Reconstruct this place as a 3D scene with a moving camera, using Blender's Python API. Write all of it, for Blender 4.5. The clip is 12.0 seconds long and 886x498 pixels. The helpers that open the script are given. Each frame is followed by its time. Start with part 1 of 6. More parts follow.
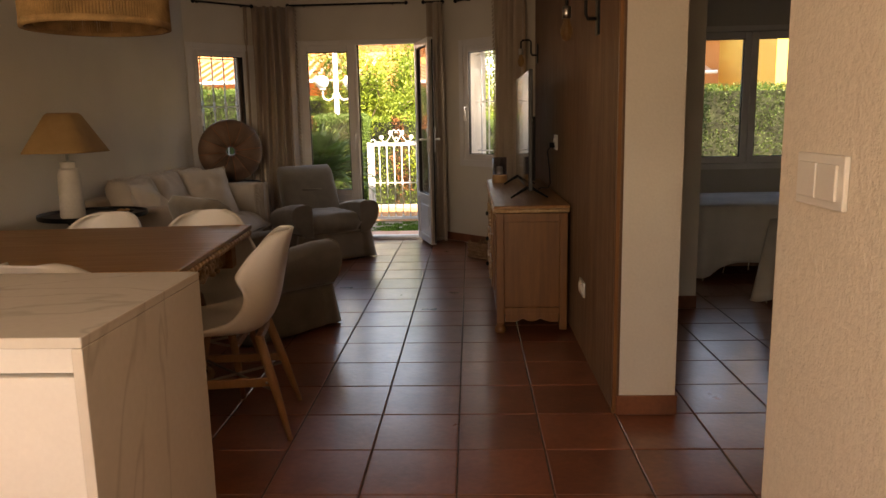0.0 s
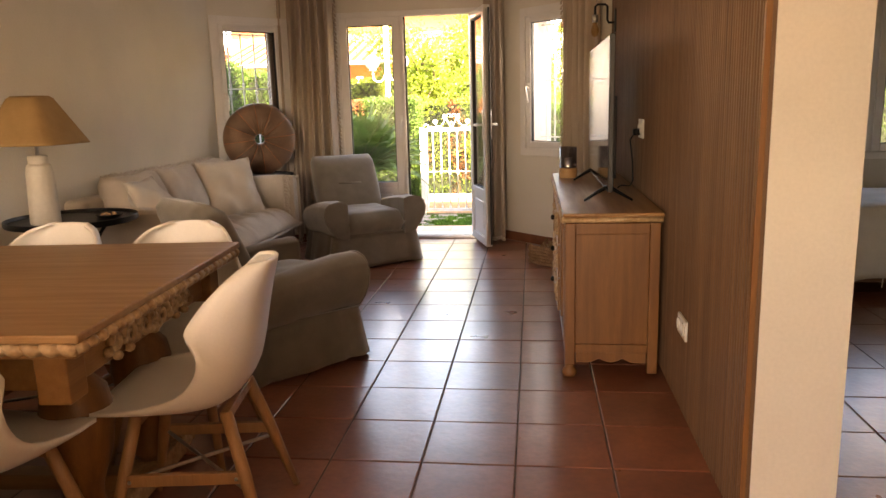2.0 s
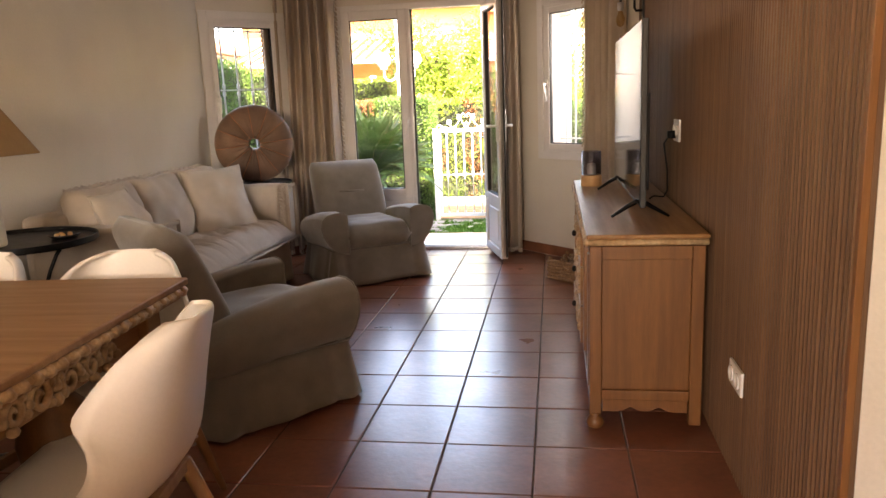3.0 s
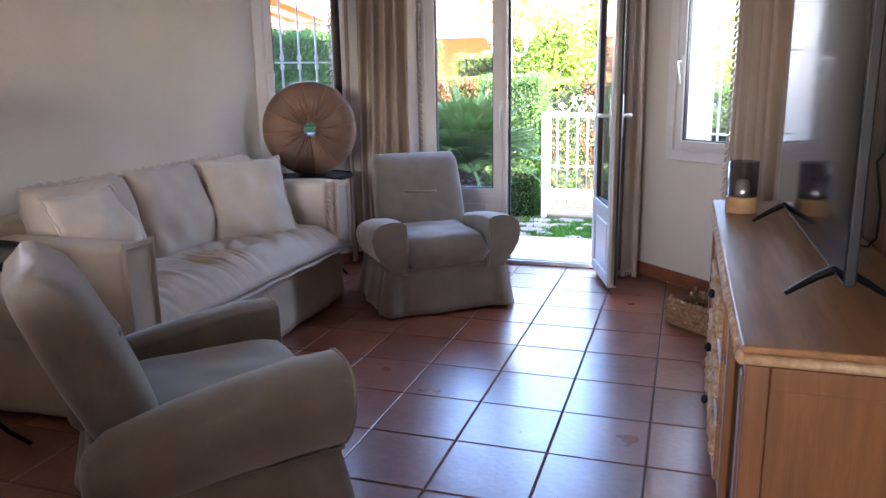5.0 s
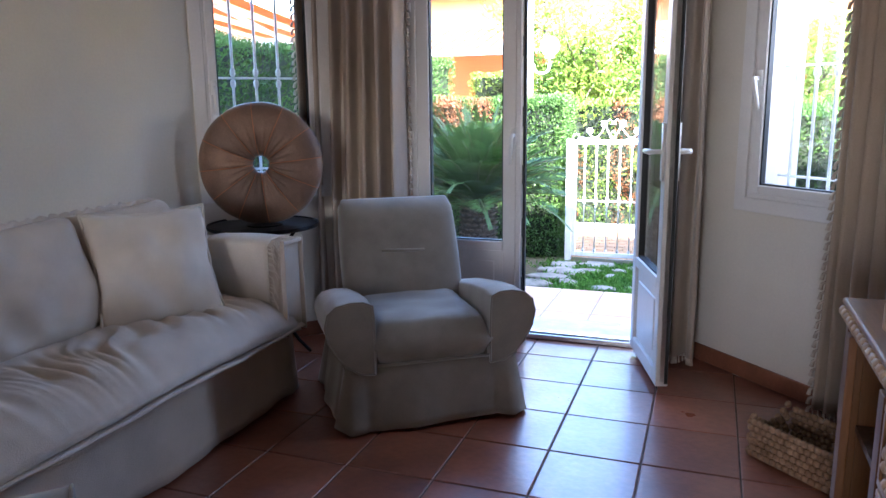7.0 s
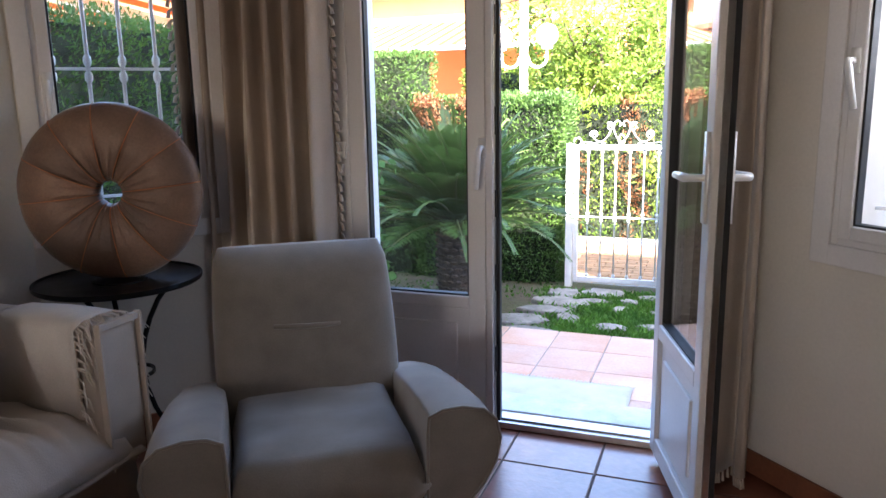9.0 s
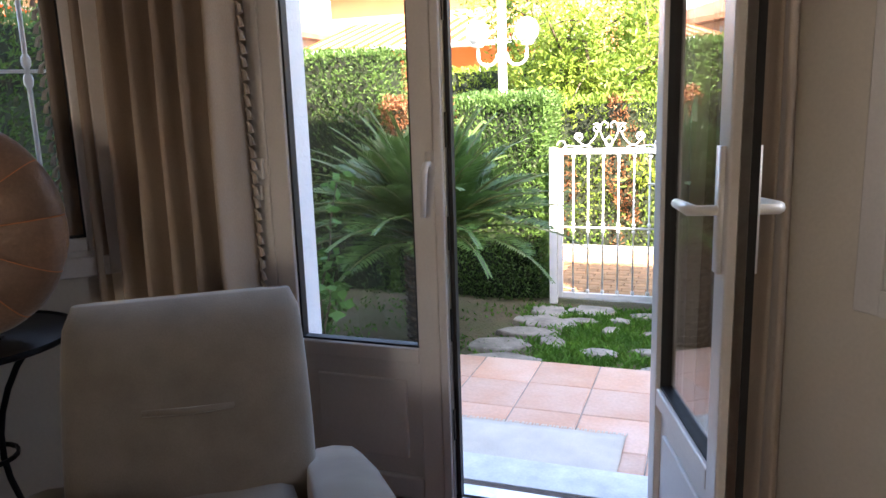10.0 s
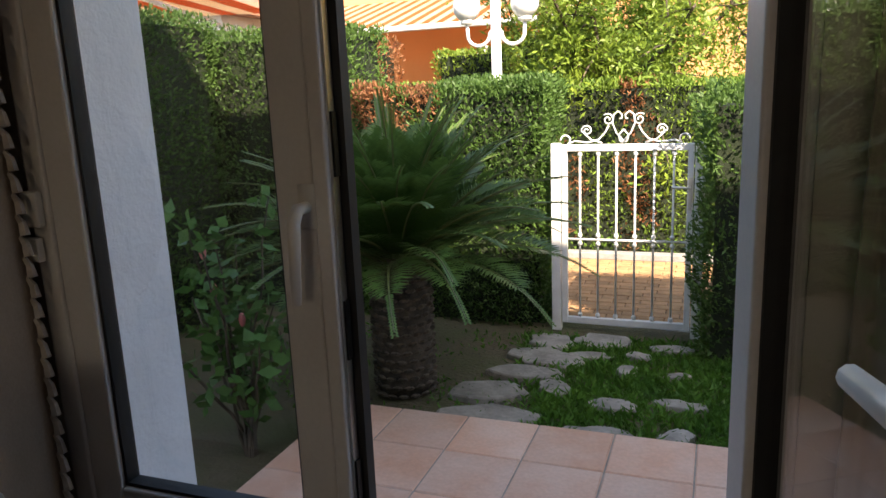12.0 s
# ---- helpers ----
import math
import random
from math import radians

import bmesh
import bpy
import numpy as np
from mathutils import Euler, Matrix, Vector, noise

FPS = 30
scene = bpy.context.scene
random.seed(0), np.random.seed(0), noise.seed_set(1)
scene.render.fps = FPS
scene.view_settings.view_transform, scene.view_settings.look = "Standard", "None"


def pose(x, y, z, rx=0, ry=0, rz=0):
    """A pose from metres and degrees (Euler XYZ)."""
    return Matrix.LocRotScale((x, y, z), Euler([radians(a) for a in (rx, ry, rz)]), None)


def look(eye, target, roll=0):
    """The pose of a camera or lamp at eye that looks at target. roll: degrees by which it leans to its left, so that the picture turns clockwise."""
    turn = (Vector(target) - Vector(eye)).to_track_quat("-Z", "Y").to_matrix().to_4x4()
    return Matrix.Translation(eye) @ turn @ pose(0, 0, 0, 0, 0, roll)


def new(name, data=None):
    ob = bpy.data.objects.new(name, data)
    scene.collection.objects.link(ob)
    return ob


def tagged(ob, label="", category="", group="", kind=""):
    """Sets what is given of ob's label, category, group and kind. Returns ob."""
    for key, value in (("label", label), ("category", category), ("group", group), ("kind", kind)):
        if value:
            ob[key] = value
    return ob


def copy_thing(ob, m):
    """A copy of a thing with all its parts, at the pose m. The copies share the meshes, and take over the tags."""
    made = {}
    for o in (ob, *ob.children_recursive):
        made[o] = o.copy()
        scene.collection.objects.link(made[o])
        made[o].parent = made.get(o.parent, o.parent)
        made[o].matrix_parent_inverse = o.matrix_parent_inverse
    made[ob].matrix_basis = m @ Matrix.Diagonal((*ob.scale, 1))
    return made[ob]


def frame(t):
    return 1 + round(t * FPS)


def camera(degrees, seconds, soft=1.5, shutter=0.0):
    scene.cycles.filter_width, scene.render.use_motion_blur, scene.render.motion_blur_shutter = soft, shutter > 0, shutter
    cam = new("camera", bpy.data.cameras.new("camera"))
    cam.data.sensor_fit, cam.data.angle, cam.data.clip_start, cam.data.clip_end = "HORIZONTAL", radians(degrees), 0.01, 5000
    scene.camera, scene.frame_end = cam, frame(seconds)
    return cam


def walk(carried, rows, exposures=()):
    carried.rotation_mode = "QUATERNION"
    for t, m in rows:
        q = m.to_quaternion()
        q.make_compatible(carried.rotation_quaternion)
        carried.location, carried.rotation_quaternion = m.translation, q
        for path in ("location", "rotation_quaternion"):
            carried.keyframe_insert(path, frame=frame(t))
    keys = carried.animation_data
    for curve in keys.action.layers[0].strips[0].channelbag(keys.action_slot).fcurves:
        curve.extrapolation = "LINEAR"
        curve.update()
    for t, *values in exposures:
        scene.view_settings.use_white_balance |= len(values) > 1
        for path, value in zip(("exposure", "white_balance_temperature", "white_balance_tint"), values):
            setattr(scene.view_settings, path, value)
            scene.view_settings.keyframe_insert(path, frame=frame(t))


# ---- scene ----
cam = camera(62.3, 12.0)
METRES, EYE, TILT, LEAN, TURN = 6.7, 1.25, 0.0, 0.0, 2.3
ROWS = [
    (0.0, 0.0, 0.0, 0.0, -0.2, -10.05, 1.14),
    (0.5, 0.0001, 0.0288, -0.0011, 0.83, -10.45, 1.18),
    (1.0, 0.0036, 0.0642, -0.0012, 1.94, -10.8, 1.26),
    (1.5, 0.0066, 0.1007, -0.0007, 3.29, -11.12, 1.4),
    (2.0, 0.0059, 0.143, -0.0015, 4.57, -11.21, 1.57),
    (2.5, 0.0083, 0.1819, -0.0008, 5.45, -11.25, 1.82),
    (4.5, 0.0184, 0.3609, -0.0014, 11.86, -11.77, 1.78),
    (5.0, 0.0168, 0.4054, 0.0005, 15.76, -12.67, 0.95),
    (5.5, 0.0111, 0.4496, -0.0012, 16.9, -12.37, 1.04),
    (6.0, 0.0038, 0.4936, 0.0008, 16.06, -12.01, 1.54),
    (6.5, -0.0025, 0.5393, 0.0009, 17.3, -11.17, 1.16),
    (7.0, -0.0093, 0.5827, 0.002, 17.66, -11.13, 0.65),
    (9.0, -0.0267, 0.7587, 0.0018, 18.11, -11.2, 0.99),
    (9.5, -0.0297, 0.8028, 0.0041, 16.6, -11.62, 2.06),
    (10.0, -0.0309, 0.8455, 0.0034, 17.33, -11.21, 1.84),
    (10.5, -0.0335, 0.8866, 0.0036, 18.89, -11.93, 0.96),
]

EXPOSURES = [(0.0, 2.8, 9700, 22), (0.5, 3.35, 9800, 24), (1.0, 3.75, 9900, 25), (2.0, 4.25, 9700, 23), (2.7, 4.38, 8900, 22), (4.5, 4.65, 5850, 18), (6.0, 4.55, 5600, 18), (7.0, 4.2, 5400, 16), (9.0, 3.8, 6200, 18), (10.5, 3.2, 7150, 18), (11.0, 2.82, 7300, 16), (12.0, 1.85, 7500, 14)]
LAST = [(11.0, look((-0.510, 6.196, 1.267), (-1.217, 8.021, 0.856), -1.4)), (11.5, look((-0.557, 6.430, 1.275), (-1.215, 8.269, 0.843), -2.3)), (12.0, look((-0.588, 6.640, 1.274), (-1.281, 8.468, 0.851), -2.4))]
walk(cam, [(t, pose(0, 0, EYE, TILT, LEAN, TURN) @ pose(METRES * x, METRES * y, METRES * z, 90 + pitch, roll, yaw)) for t, x, y, z, yaw, pitch, roll in ROWS] + LAST, EXPOSURES)

# ---- light ----
SUN_FROM = Vector((0.60, -0.72, 0.80)).normalized()
world = bpy.data.worlds.new("world")
scene.world = world
world.use_nodes = True
sky = world.node_tree.nodes.new("ShaderNodeTexSky")
sky.sky_type = "NISHITA"
sky.sun_disc = False
sky.sun_elevation = math.asin(SUN_FROM.z)
sky.sun_rotation = math.atan2(SUN_FROM.x, SUN_FROM.y)
world.node_tree.links.new(sky.outputs[0], world.node_tree.nodes["Background"].inputs[0])
world.node_tree.nodes["Background"].inputs[1].default_value = 0.15
sun_data = bpy.data.lights.new("sun", "SUN")
sun_data.energy, sun_data.angle, sun_data.color = 4.5, radians(0.5), (1.0, 0.93, 0.82)
new("sun", sun_data).matrix_world = look(SUN_FROM * 30, (0, 0, 0))


def area_lamp(name, at, toward, w, h, power, color=(1, 1, 1)):
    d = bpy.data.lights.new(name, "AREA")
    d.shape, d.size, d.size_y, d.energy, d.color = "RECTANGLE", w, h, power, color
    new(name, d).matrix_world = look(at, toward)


# added warm fill lamp behind the start, at an assumed kitchen window out of view
area_lamp("kitchen_fill", (-0.9, -1.52, 1.55), (-0.7, 3.0, 0.9), 1.4, 1.1, 4.9, (1.0, 0.86, 0.68))
# daylight in the bay window's opening
area_lamp("bay_daylight", (0.395, 7.375, 1.60), (-0.605, 6.375, 1.20), 0.48, 0.62, 1.0, (0.92, 0.97, 1.0))


# ---- materials ----
def mat(name, color, rough=0.6, metal=0.0, scale=8.0, var=0.15, bump=0.1, fine=120.0, rnd=0.0, stretch=(1, 1, 1), color2=None, sheen=0.0, spec=0.5, transm=0.0, coat=0.0, bdist=0.01, mixlo=0.35, mixhi=0.7):
    m = bpy.data.materials.new(name)
    m.use_nodes = True
    nt = m.node_tree
    n, l = nt.nodes, nt.links
    b = n["Principled BSDF"]
    b.inputs["Roughness"].default_value = rough
    b.inputs["Metallic"].default_value = metal
    b.inputs["Specular IOR Level"].default_value = spec
    b.inputs["Sheen Weight"].default_value = sheen
    b.inputs["Coat Weight"].default_value = coat
    b.inputs["Coat Roughness"].default_value = 0.22
    b.inputs["Transmission Weight"].default_value = transm
    tc = n.new("ShaderNodeTexCoord")
    mp = n.new("ShaderNodeMapping")
    mp.inputs["Scale"].default_value = stretch
    l.new(tc.outputs["Object"], mp.inputs[0])
    vec = mp.outputs[0]
    if rnd:
        oi = n.new("ShaderNodeObjectInfo")
        ad = n.new("ShaderNodeVectorMath")
        ad.operation = "MULTIPLY_ADD"
        cx = n.new("ShaderNodeCombineXYZ")
        for i in range(3):
            l.new(oi.outputs["Random"], cx.inputs[i])
        l.new(cx.outputs[0], ad.inputs[0])
        ad.inputs[1].default_value = (37.0, 53.0, 29.0)
        l.new(vec, ad.inputs[2])
        vec = ad.outputs[0]
    big = n.new("ShaderNodeTexNoise")
    big.inputs["Scale"].default_value, big.inputs["Detail"].default_value = scale, 6
    l.new(vec, big.inputs["Vector"])
    sm = n.new("ShaderNodeTexNoise")
    sm.inputs["Scale"].default_value, sm.inputs["Detail"].default_value = fine, 3
    l.new(vec, sm.inputs["Vector"])
    c2 = color2 or tuple(max(0.0, c * (1 - 2.2 * var)) for c in color)
    ramp = n.new("ShaderNodeMapRange")
    ramp.inputs[1].default_value, ramp.inputs[2].default_value = mixlo, mixhi
    l.new(big.outputs["Fac"], ramp.inputs[0])
    mx = n.new("ShaderNodeMix")
    mx.data_type = "RGBA"
    mx.inputs[6].default_value, mx.inputs[7].default_value = (*color, 1), (*c2, 1)
    l.new(ramp.outputs[0], mx.inputs[0])
    hs = n.new("ShaderNodeHueSaturation")
    l.new(mx.outputs[2], hs.inputs["Color"])
    fv = n.new("ShaderNodeMapRange")
    fv.inputs[1].default_value, fv.inputs[2].default_value = 0.3, 0.7
    fv.inputs[3].default_value, fv.inputs[4].default_value = 1 - var * 0.7, 1 + var * 0.5
    l.new(sm.outputs["Fac"], fv.inputs[0])
    val = fv.outputs[0]
    if rnd:
        mr = n.new("ShaderNodeMapRange")
        mr.inputs[3].default_value, mr.inputs[4].default_value = 1 - rnd, 1 + rnd
        l.new(oi.outputs["Random"], mr.inputs[0])
        mu = n.new("ShaderNodeMath")
        mu.operation = "MULTIPLY"
        l.new(val, mu.inputs[0])
        l.new(mr.outputs[0], mu.inputs[1])
        val = mu.outputs[0]
    l.new(val, hs.inputs["Value"])
    l.new(hs.outputs[0], b.inputs["Base Color"])
    rr = n.new("ShaderNodeMapRange")
    rr.inputs[3].default_value, rr.inputs[4].default_value = max(0.02, rough * 0.8), min(1, rough * 1.2)
    l.new(big.outputs["Fac"], rr.inputs[0])
    l.new(rr.outputs[0], b.inputs["Roughness"])
    if bump:
        bp = n.new("ShaderNodeBump")
        bp.inputs["Strength"].default_value, bp.inputs["Distance"].default_value = bump, bdist
        mh = n.new("ShaderNodeMath")
        mh.operation = "MULTIPLY_ADD"
        mh.inputs[1].default_value = 0.6
        l.new(sm.outputs["Fac"], mh.inputs[0])
        l.new(big.outputs["Fac"], mh.inputs[2])
        l.new(mh.outputs[0], bp.inputs["Height"])
        l.new(bp.outputs[0], b.inputs["Normal"])
    return m


def wood(name, color, color2, axis=1, rough=0.45, scale=3.0, bump=0.15, rnd=0.0):
    st = [14.0, 14.0, 14.0]
    st[axis] = 1.0
    return mat(name, color, rough, 0, scale, 0.14, bump, 22.0, rnd, tuple(st), color2, bdist=0.003, mixlo=0.3, mixhi=0.75)


def leaf_mat(name, color, color2, rough=0.5, scale=3.0, through_light=0.3):
    m = mat(name, color, rough, 0, scale, 0.3, 0, 40.0, 0, (1, 1, 1), color2, spec=0.3)
    nt = m.node_tree
    b = nt.nodes["Principled BSDF"]
    tr = nt.nodes.new("ShaderNodeBsdfTranslucent")
    ms = nt.nodes.new("ShaderNodeMixShader")
    ms.inputs[0].default_value = through_light
    src = b.inputs["Base Color"].links[0].from_socket
    nt.links.new(src, tr.inputs[0])
    nt.links.new(b.outputs[0], ms.inputs[1])
    nt.links.new(tr.outputs[0], ms.inputs[2])
    nt.links.new(ms.outputs[0], nt.nodes["Material Output"].inputs[0])
    return m


M_PLASTER = mat("cream_plaster", (0.69, 0.635, 0.55), 0.85, 0, 1.6, 0.05, 0.3, 90.0, bdist=0.004)
M_ROUGH = mat("textured_plaster", (0.80, 0.735, 0.64), 0.85, 0, 55.0, 0.04, 0.6, 160.0, bdist=0.006)
M_CEIL = mat("ceiling_paint", (0.74, 0.71, 0.66), 0.9, 0, 2.0, 0.04, 0.1)
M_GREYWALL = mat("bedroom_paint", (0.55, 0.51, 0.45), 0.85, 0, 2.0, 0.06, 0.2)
M_TILE = mat("terracotta_tile", (0.27, 0.094, 0.052), 0.30, 0, 5.0, 0.22, 0.35, 38.0, 0.16, (1, 1, 1), (0.18, 0.056, 0.032), spec=0.9, coat=0.35, bdist=0.004)
M_GROUT = mat("grout", (0.13, 0.095, 0.075), 0.9, 0, 20, 0.2, 0.2)
M_BASE = mat("terracotta_skirting", (0.25, 0.092, 0.046), 0.45, 0, 6.0, 0.15, 0.15, 60.0, 0.06)
M_TERR = mat("terrace_tile", (0.62, 0.33, 0.21), 0.6, 0, 3.2, 0.1, 0.25, 60.0, 0.10, (1, 1, 1), (0.68, 0.47, 0.36))
M_SILL = mat("stone_sill", (0.72, 0.70, 0.66), 0.5, 0, 12, 0.1, 0.1)
M_SLAT = wood("brown_oak_slat", (0.175, 0.095, 0.050), (0.105, 0.054, 0.029), 2, 0.5, 2.0, 0.2, 0.14)
M_WOOD = wood("honey_wood", (0.36, 0.195, 0.085), (0.26, 0.13, 0.052), 0, 0.4, 2.5)
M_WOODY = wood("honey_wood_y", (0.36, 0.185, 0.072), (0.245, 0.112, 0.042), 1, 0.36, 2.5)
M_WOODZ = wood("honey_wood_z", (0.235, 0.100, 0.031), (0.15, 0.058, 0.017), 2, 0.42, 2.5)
M_CARVE = mat("carved_limed_wood", (0.55, 0.38, 0.22), 0.5, 0, 18, 0.3, 0.4, 70.0, 0, (1, 1, 1), (0.34, 0.19, 0.09), bdist=0.006)
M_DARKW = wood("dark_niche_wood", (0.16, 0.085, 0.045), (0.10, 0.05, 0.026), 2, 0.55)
M_LEG = wood("beech_leg", (0.40, 0.215, 0.10), (0.30, 0.15, 0.065), 2, 0.45)
M_PVC = mat("white_frame_paint", (0.74, 0.71, 0.68), 0.35, 0, 3, 0.05, 0.04)
M_WHITE = mat("white_plastic", (0.80, 0.78, 0.74), 0.32, 0, 4, 0.03, 0.03)
M_SHELL = mat("white_chair_shell", (0.80, 0.75, 0.68), 0.38, 0, 3, 0.03, 0.02)
M_BLACK = mat("black_metal", (0.012, 0.012, 0.013), 0.38, 0.6, 10, 0.2, 0.08)
M_GASKET = mat("black_gasket", (0.015, 0.015, 0.015), 0.6, 0, 10, 0.2, 0)
M_STEEL = mat("brushed_steel", (0.62, 0.61, 0.59), 0.3, 1.0, 20, 0.08, 0.05)
M_EXTW = mat("white_render", (0.80, 0.80, 0.79), 0.85, 0, 6, 0.04, 0.5, 80.0)
M_IRON = mat("white_painted_iron", (0.80, 0.79, 0.78), 0.4, 0, 12, 0.05, 0.06)
M_ARM = mat("grey_beige_velvet", (0.205, 0.180, 0.150), 0.9, 0, 9.0, 0.10, 0.3, 260.0, 0.03, sheen=0.5, spec=0.2, bdist=0.003)
M_SOFA = mat("oatmeal_linen", (0.58, 0.50, 0.42), 0.92, 0, 7.0, 0.07, 0.5, 320.0, 0.03, sheen=0.25, spec=0.15, bdist=0.012)
M_PILLOW = mat("pale_linen", (0.66, 0.585, 0.50), 0.92, 0, 7.0, 0.06, 0.5, 320.0, 0.04, sheen=0.25, spec=0.15, bdist=0.014)
M_THROW = mat("cream_throw", (0.70, 0.63, 0.55), 0.95, 0, 6.0, 0.08, 0.5, 240.0, sheen=0.2, spec=0.1, bdist=0.004)
M_CURT = mat("taupe_curtain", (0.43, 0.345, 0.27), 0.9, 0, 3.0, 0.10, 0.3, 300.0, 0.03, (1, 1, 0.5), sheen=0.2, spec=0.15, bdist=0.003)
M_SHEER = mat("grey_curtain", (0.42, 0.39, 0.35), 0.9, 0, 3.0, 0.1, 0.2, 300.0)
M_TASSEL = mat("tassel_trim", (0.58, 0.49, 0.40), 0.95, 0, 30, 0.2, 0.2)
M_BED = mat("bed_cover_linen", (0.62, 0.57, 0.50), 0.95, 0, 5, 0.07, 0.4, 200.0, bdist=0.004)
M_DISC = mat("copper_satin", (0.21, 0.115, 0.068), 0.5, 0.1, 6, 0.2, 0.3, 120.0, 0.32, sheen=0.3)
M_SEAM = mat("orange_seam", (0.50, 0.17, 0.06), 0.6, 0, 20, 0.1, 0)
M_ROPE = mat("rope_shade", (0.50, 0.31, 0.14), 0.9, 0, 12, 0.2, 0.4, 200.0, bdist=0.004)
M_SHADE = mat("linen_lampshade", (0.35, 0.21, 0.09), 0.9, 0, 8, 0.1, 0.3, 300.0, bdist=0.003)
M_CERAM = mat("white_ceramic", (0.60, 0.55, 0.48), 0.55, 0, 10, 0.05, 0.2, 60.0)
M_SCREEN = mat("tv_screen", (0.006, 0.006, 0.007), 0.08, 0, 2, 0.05, 0, spec=0.08)
M_TVB = mat("tv_plastic", (0.018, 0.018, 0.02), 0.45, 0, 10, 0.15, 0.05)
M_WICK = mat("wicker", (0.29, 0.175, 0.095), 0.8, 0, 22, 0.3, 0.4, 90.0, 0.25, (1, 1, 1), (0.20, 0.115, 0.06))
M_CANDLEW = wood("light_oak", (0.52, 0.32, 0.16), (0.42, 0.24, 0.11), 0, 0.5)
M_CANDLE = mat("wax", (0.75, 0.70, 0.62), 0.6, 0, 8, 0.04, 0.02)
M_HEDGE = leaf_mat("hedge_leaf", (0.095, 0.175, 0.036), (0.045, 0.095, 0.022), 0.55, 2.0)
# brighter, yellower copy of hedge_leaf with the far hedge's sunlight put into the colour
M_HEDGESUN = leaf_mat("sunlit_hedge_leaf", (0.20, 0.30, 0.045), (0.10, 0.19, 0.03), 0.55, 2.0)
# near-black green: the shade between the sprays is put into this colour
M_HSHADE = mat("hedge_inner_shade", (0.018, 0.030, 0.008), 0.95, 0, 6, 0.4, 0.8)
M_BROWNL = leaf_mat("dead_hedge_leaf", (0.33, 0.14, 0.06), (0.20, 0.09, 0.045), 0.7, 3.0)
M_TREE = leaf_mat("tree_leaf", (0.22, 0.30, 0.04), (0.10, 0.18, 0.025), 0.45, 1.5)
M_FROND = leaf_mat("cycad_leaflet", (0.115, 0.195, 0.042), (0.060, 0.120, 0.028), 0.35, 3.0)
M_RACHIS = mat("cycad_stalk", (0.13, 0.14, 0.04), 0.5, 0, 8, 0.2, 0.1)
M_BARK = mat("bark", (0.13, 0.095, 0.065), 0.9, 0, 12, 0.35, 0.8, 60.0)
M_SCALE = mat("cycad_trunk_scale", (0.17, 0.125, 0.085), 0.9, 0, 14, 0.35, 0.6, 60.0)
M_SHRUB = leaf_mat("shrub_leaf", (0.10, 0.22, 0.05), (0.055, 0.13, 0.03), 0.4, 4.0)
M_SOIL = mat("mossy_soil", (0.115, 0.085, 0.045), 0.95, 0, 3.0, 0.25, 0.9, 50.0, 0, (1, 1, 1), (0.085, 0.088, 0.032), bdist=0.02)
M_GROUND = mat("ground", (0.22, 0.18, 0.13), 0.95, 0, 0.6, 0.2, 0.5)
M_GRASS = leaf_mat("grass_blade", (0.12, 0.26, 0.035), (0.06, 0.16, 0.02), 0.5, 5.0)
M_FLAG = mat("pale_flagstone", (0.35, 0.31, 0.255), 0.85, 0, 9, 0.2, 0.8, 40.0, 0.08, bdist=0.01)
M_PAVER = mat("clay_paver", (0.50, 0.27, 0.13), 0.85, 0, 10, 0.15, 0.3, 60.0, 0.14)
M_PAVERG = mat("grey_paver", (0.33, 0.31, 0.29), 0.85, 0, 10, 0.15, 0.3, 60.0, 0.10)
M_SAND = mat("paver_joint", (0.16, 0.10, 0.06), 0.95, 0, 20, 0.2, 0.3)
M_ORANGE = mat("orange_render", (0.74, 0.36, 0.15), 0.9, 0, 1.0, 0.06, 0.3)
M_YELLOW = mat("yellow_render", (0.78, 0.55, 0.13), 0.9, 0, 1.0, 0.05, 0.3)
M_ROOF = mat("clay_roof", (0.42, 0.20, 0.11), 0.85, 0, 3, 0.2, 0.4, 40.0, 0.1)
M_AWNO = leaf_mat("awning_orange", (0.62, 0.20, 0.06), (0.55, 0.16, 0.045), 0.8, 3.0, 0.55)
M_AWNW = leaf_mat("awning_cream", (0.78, 0.62, 0.45), (0.72, 0.56, 0.40), 0.8, 3.0, 0.55)
M_MAT = mat("pale_doormat", (0.64, 0.57, 0.47), 0.95, 0, 6, 0.08, 0.6, 200.0, bdist=0.006)
M_DARKGL = mat("dark_window", (0.03, 0.035, 0.04), 0.1, 0, 2, 0.1, 0)


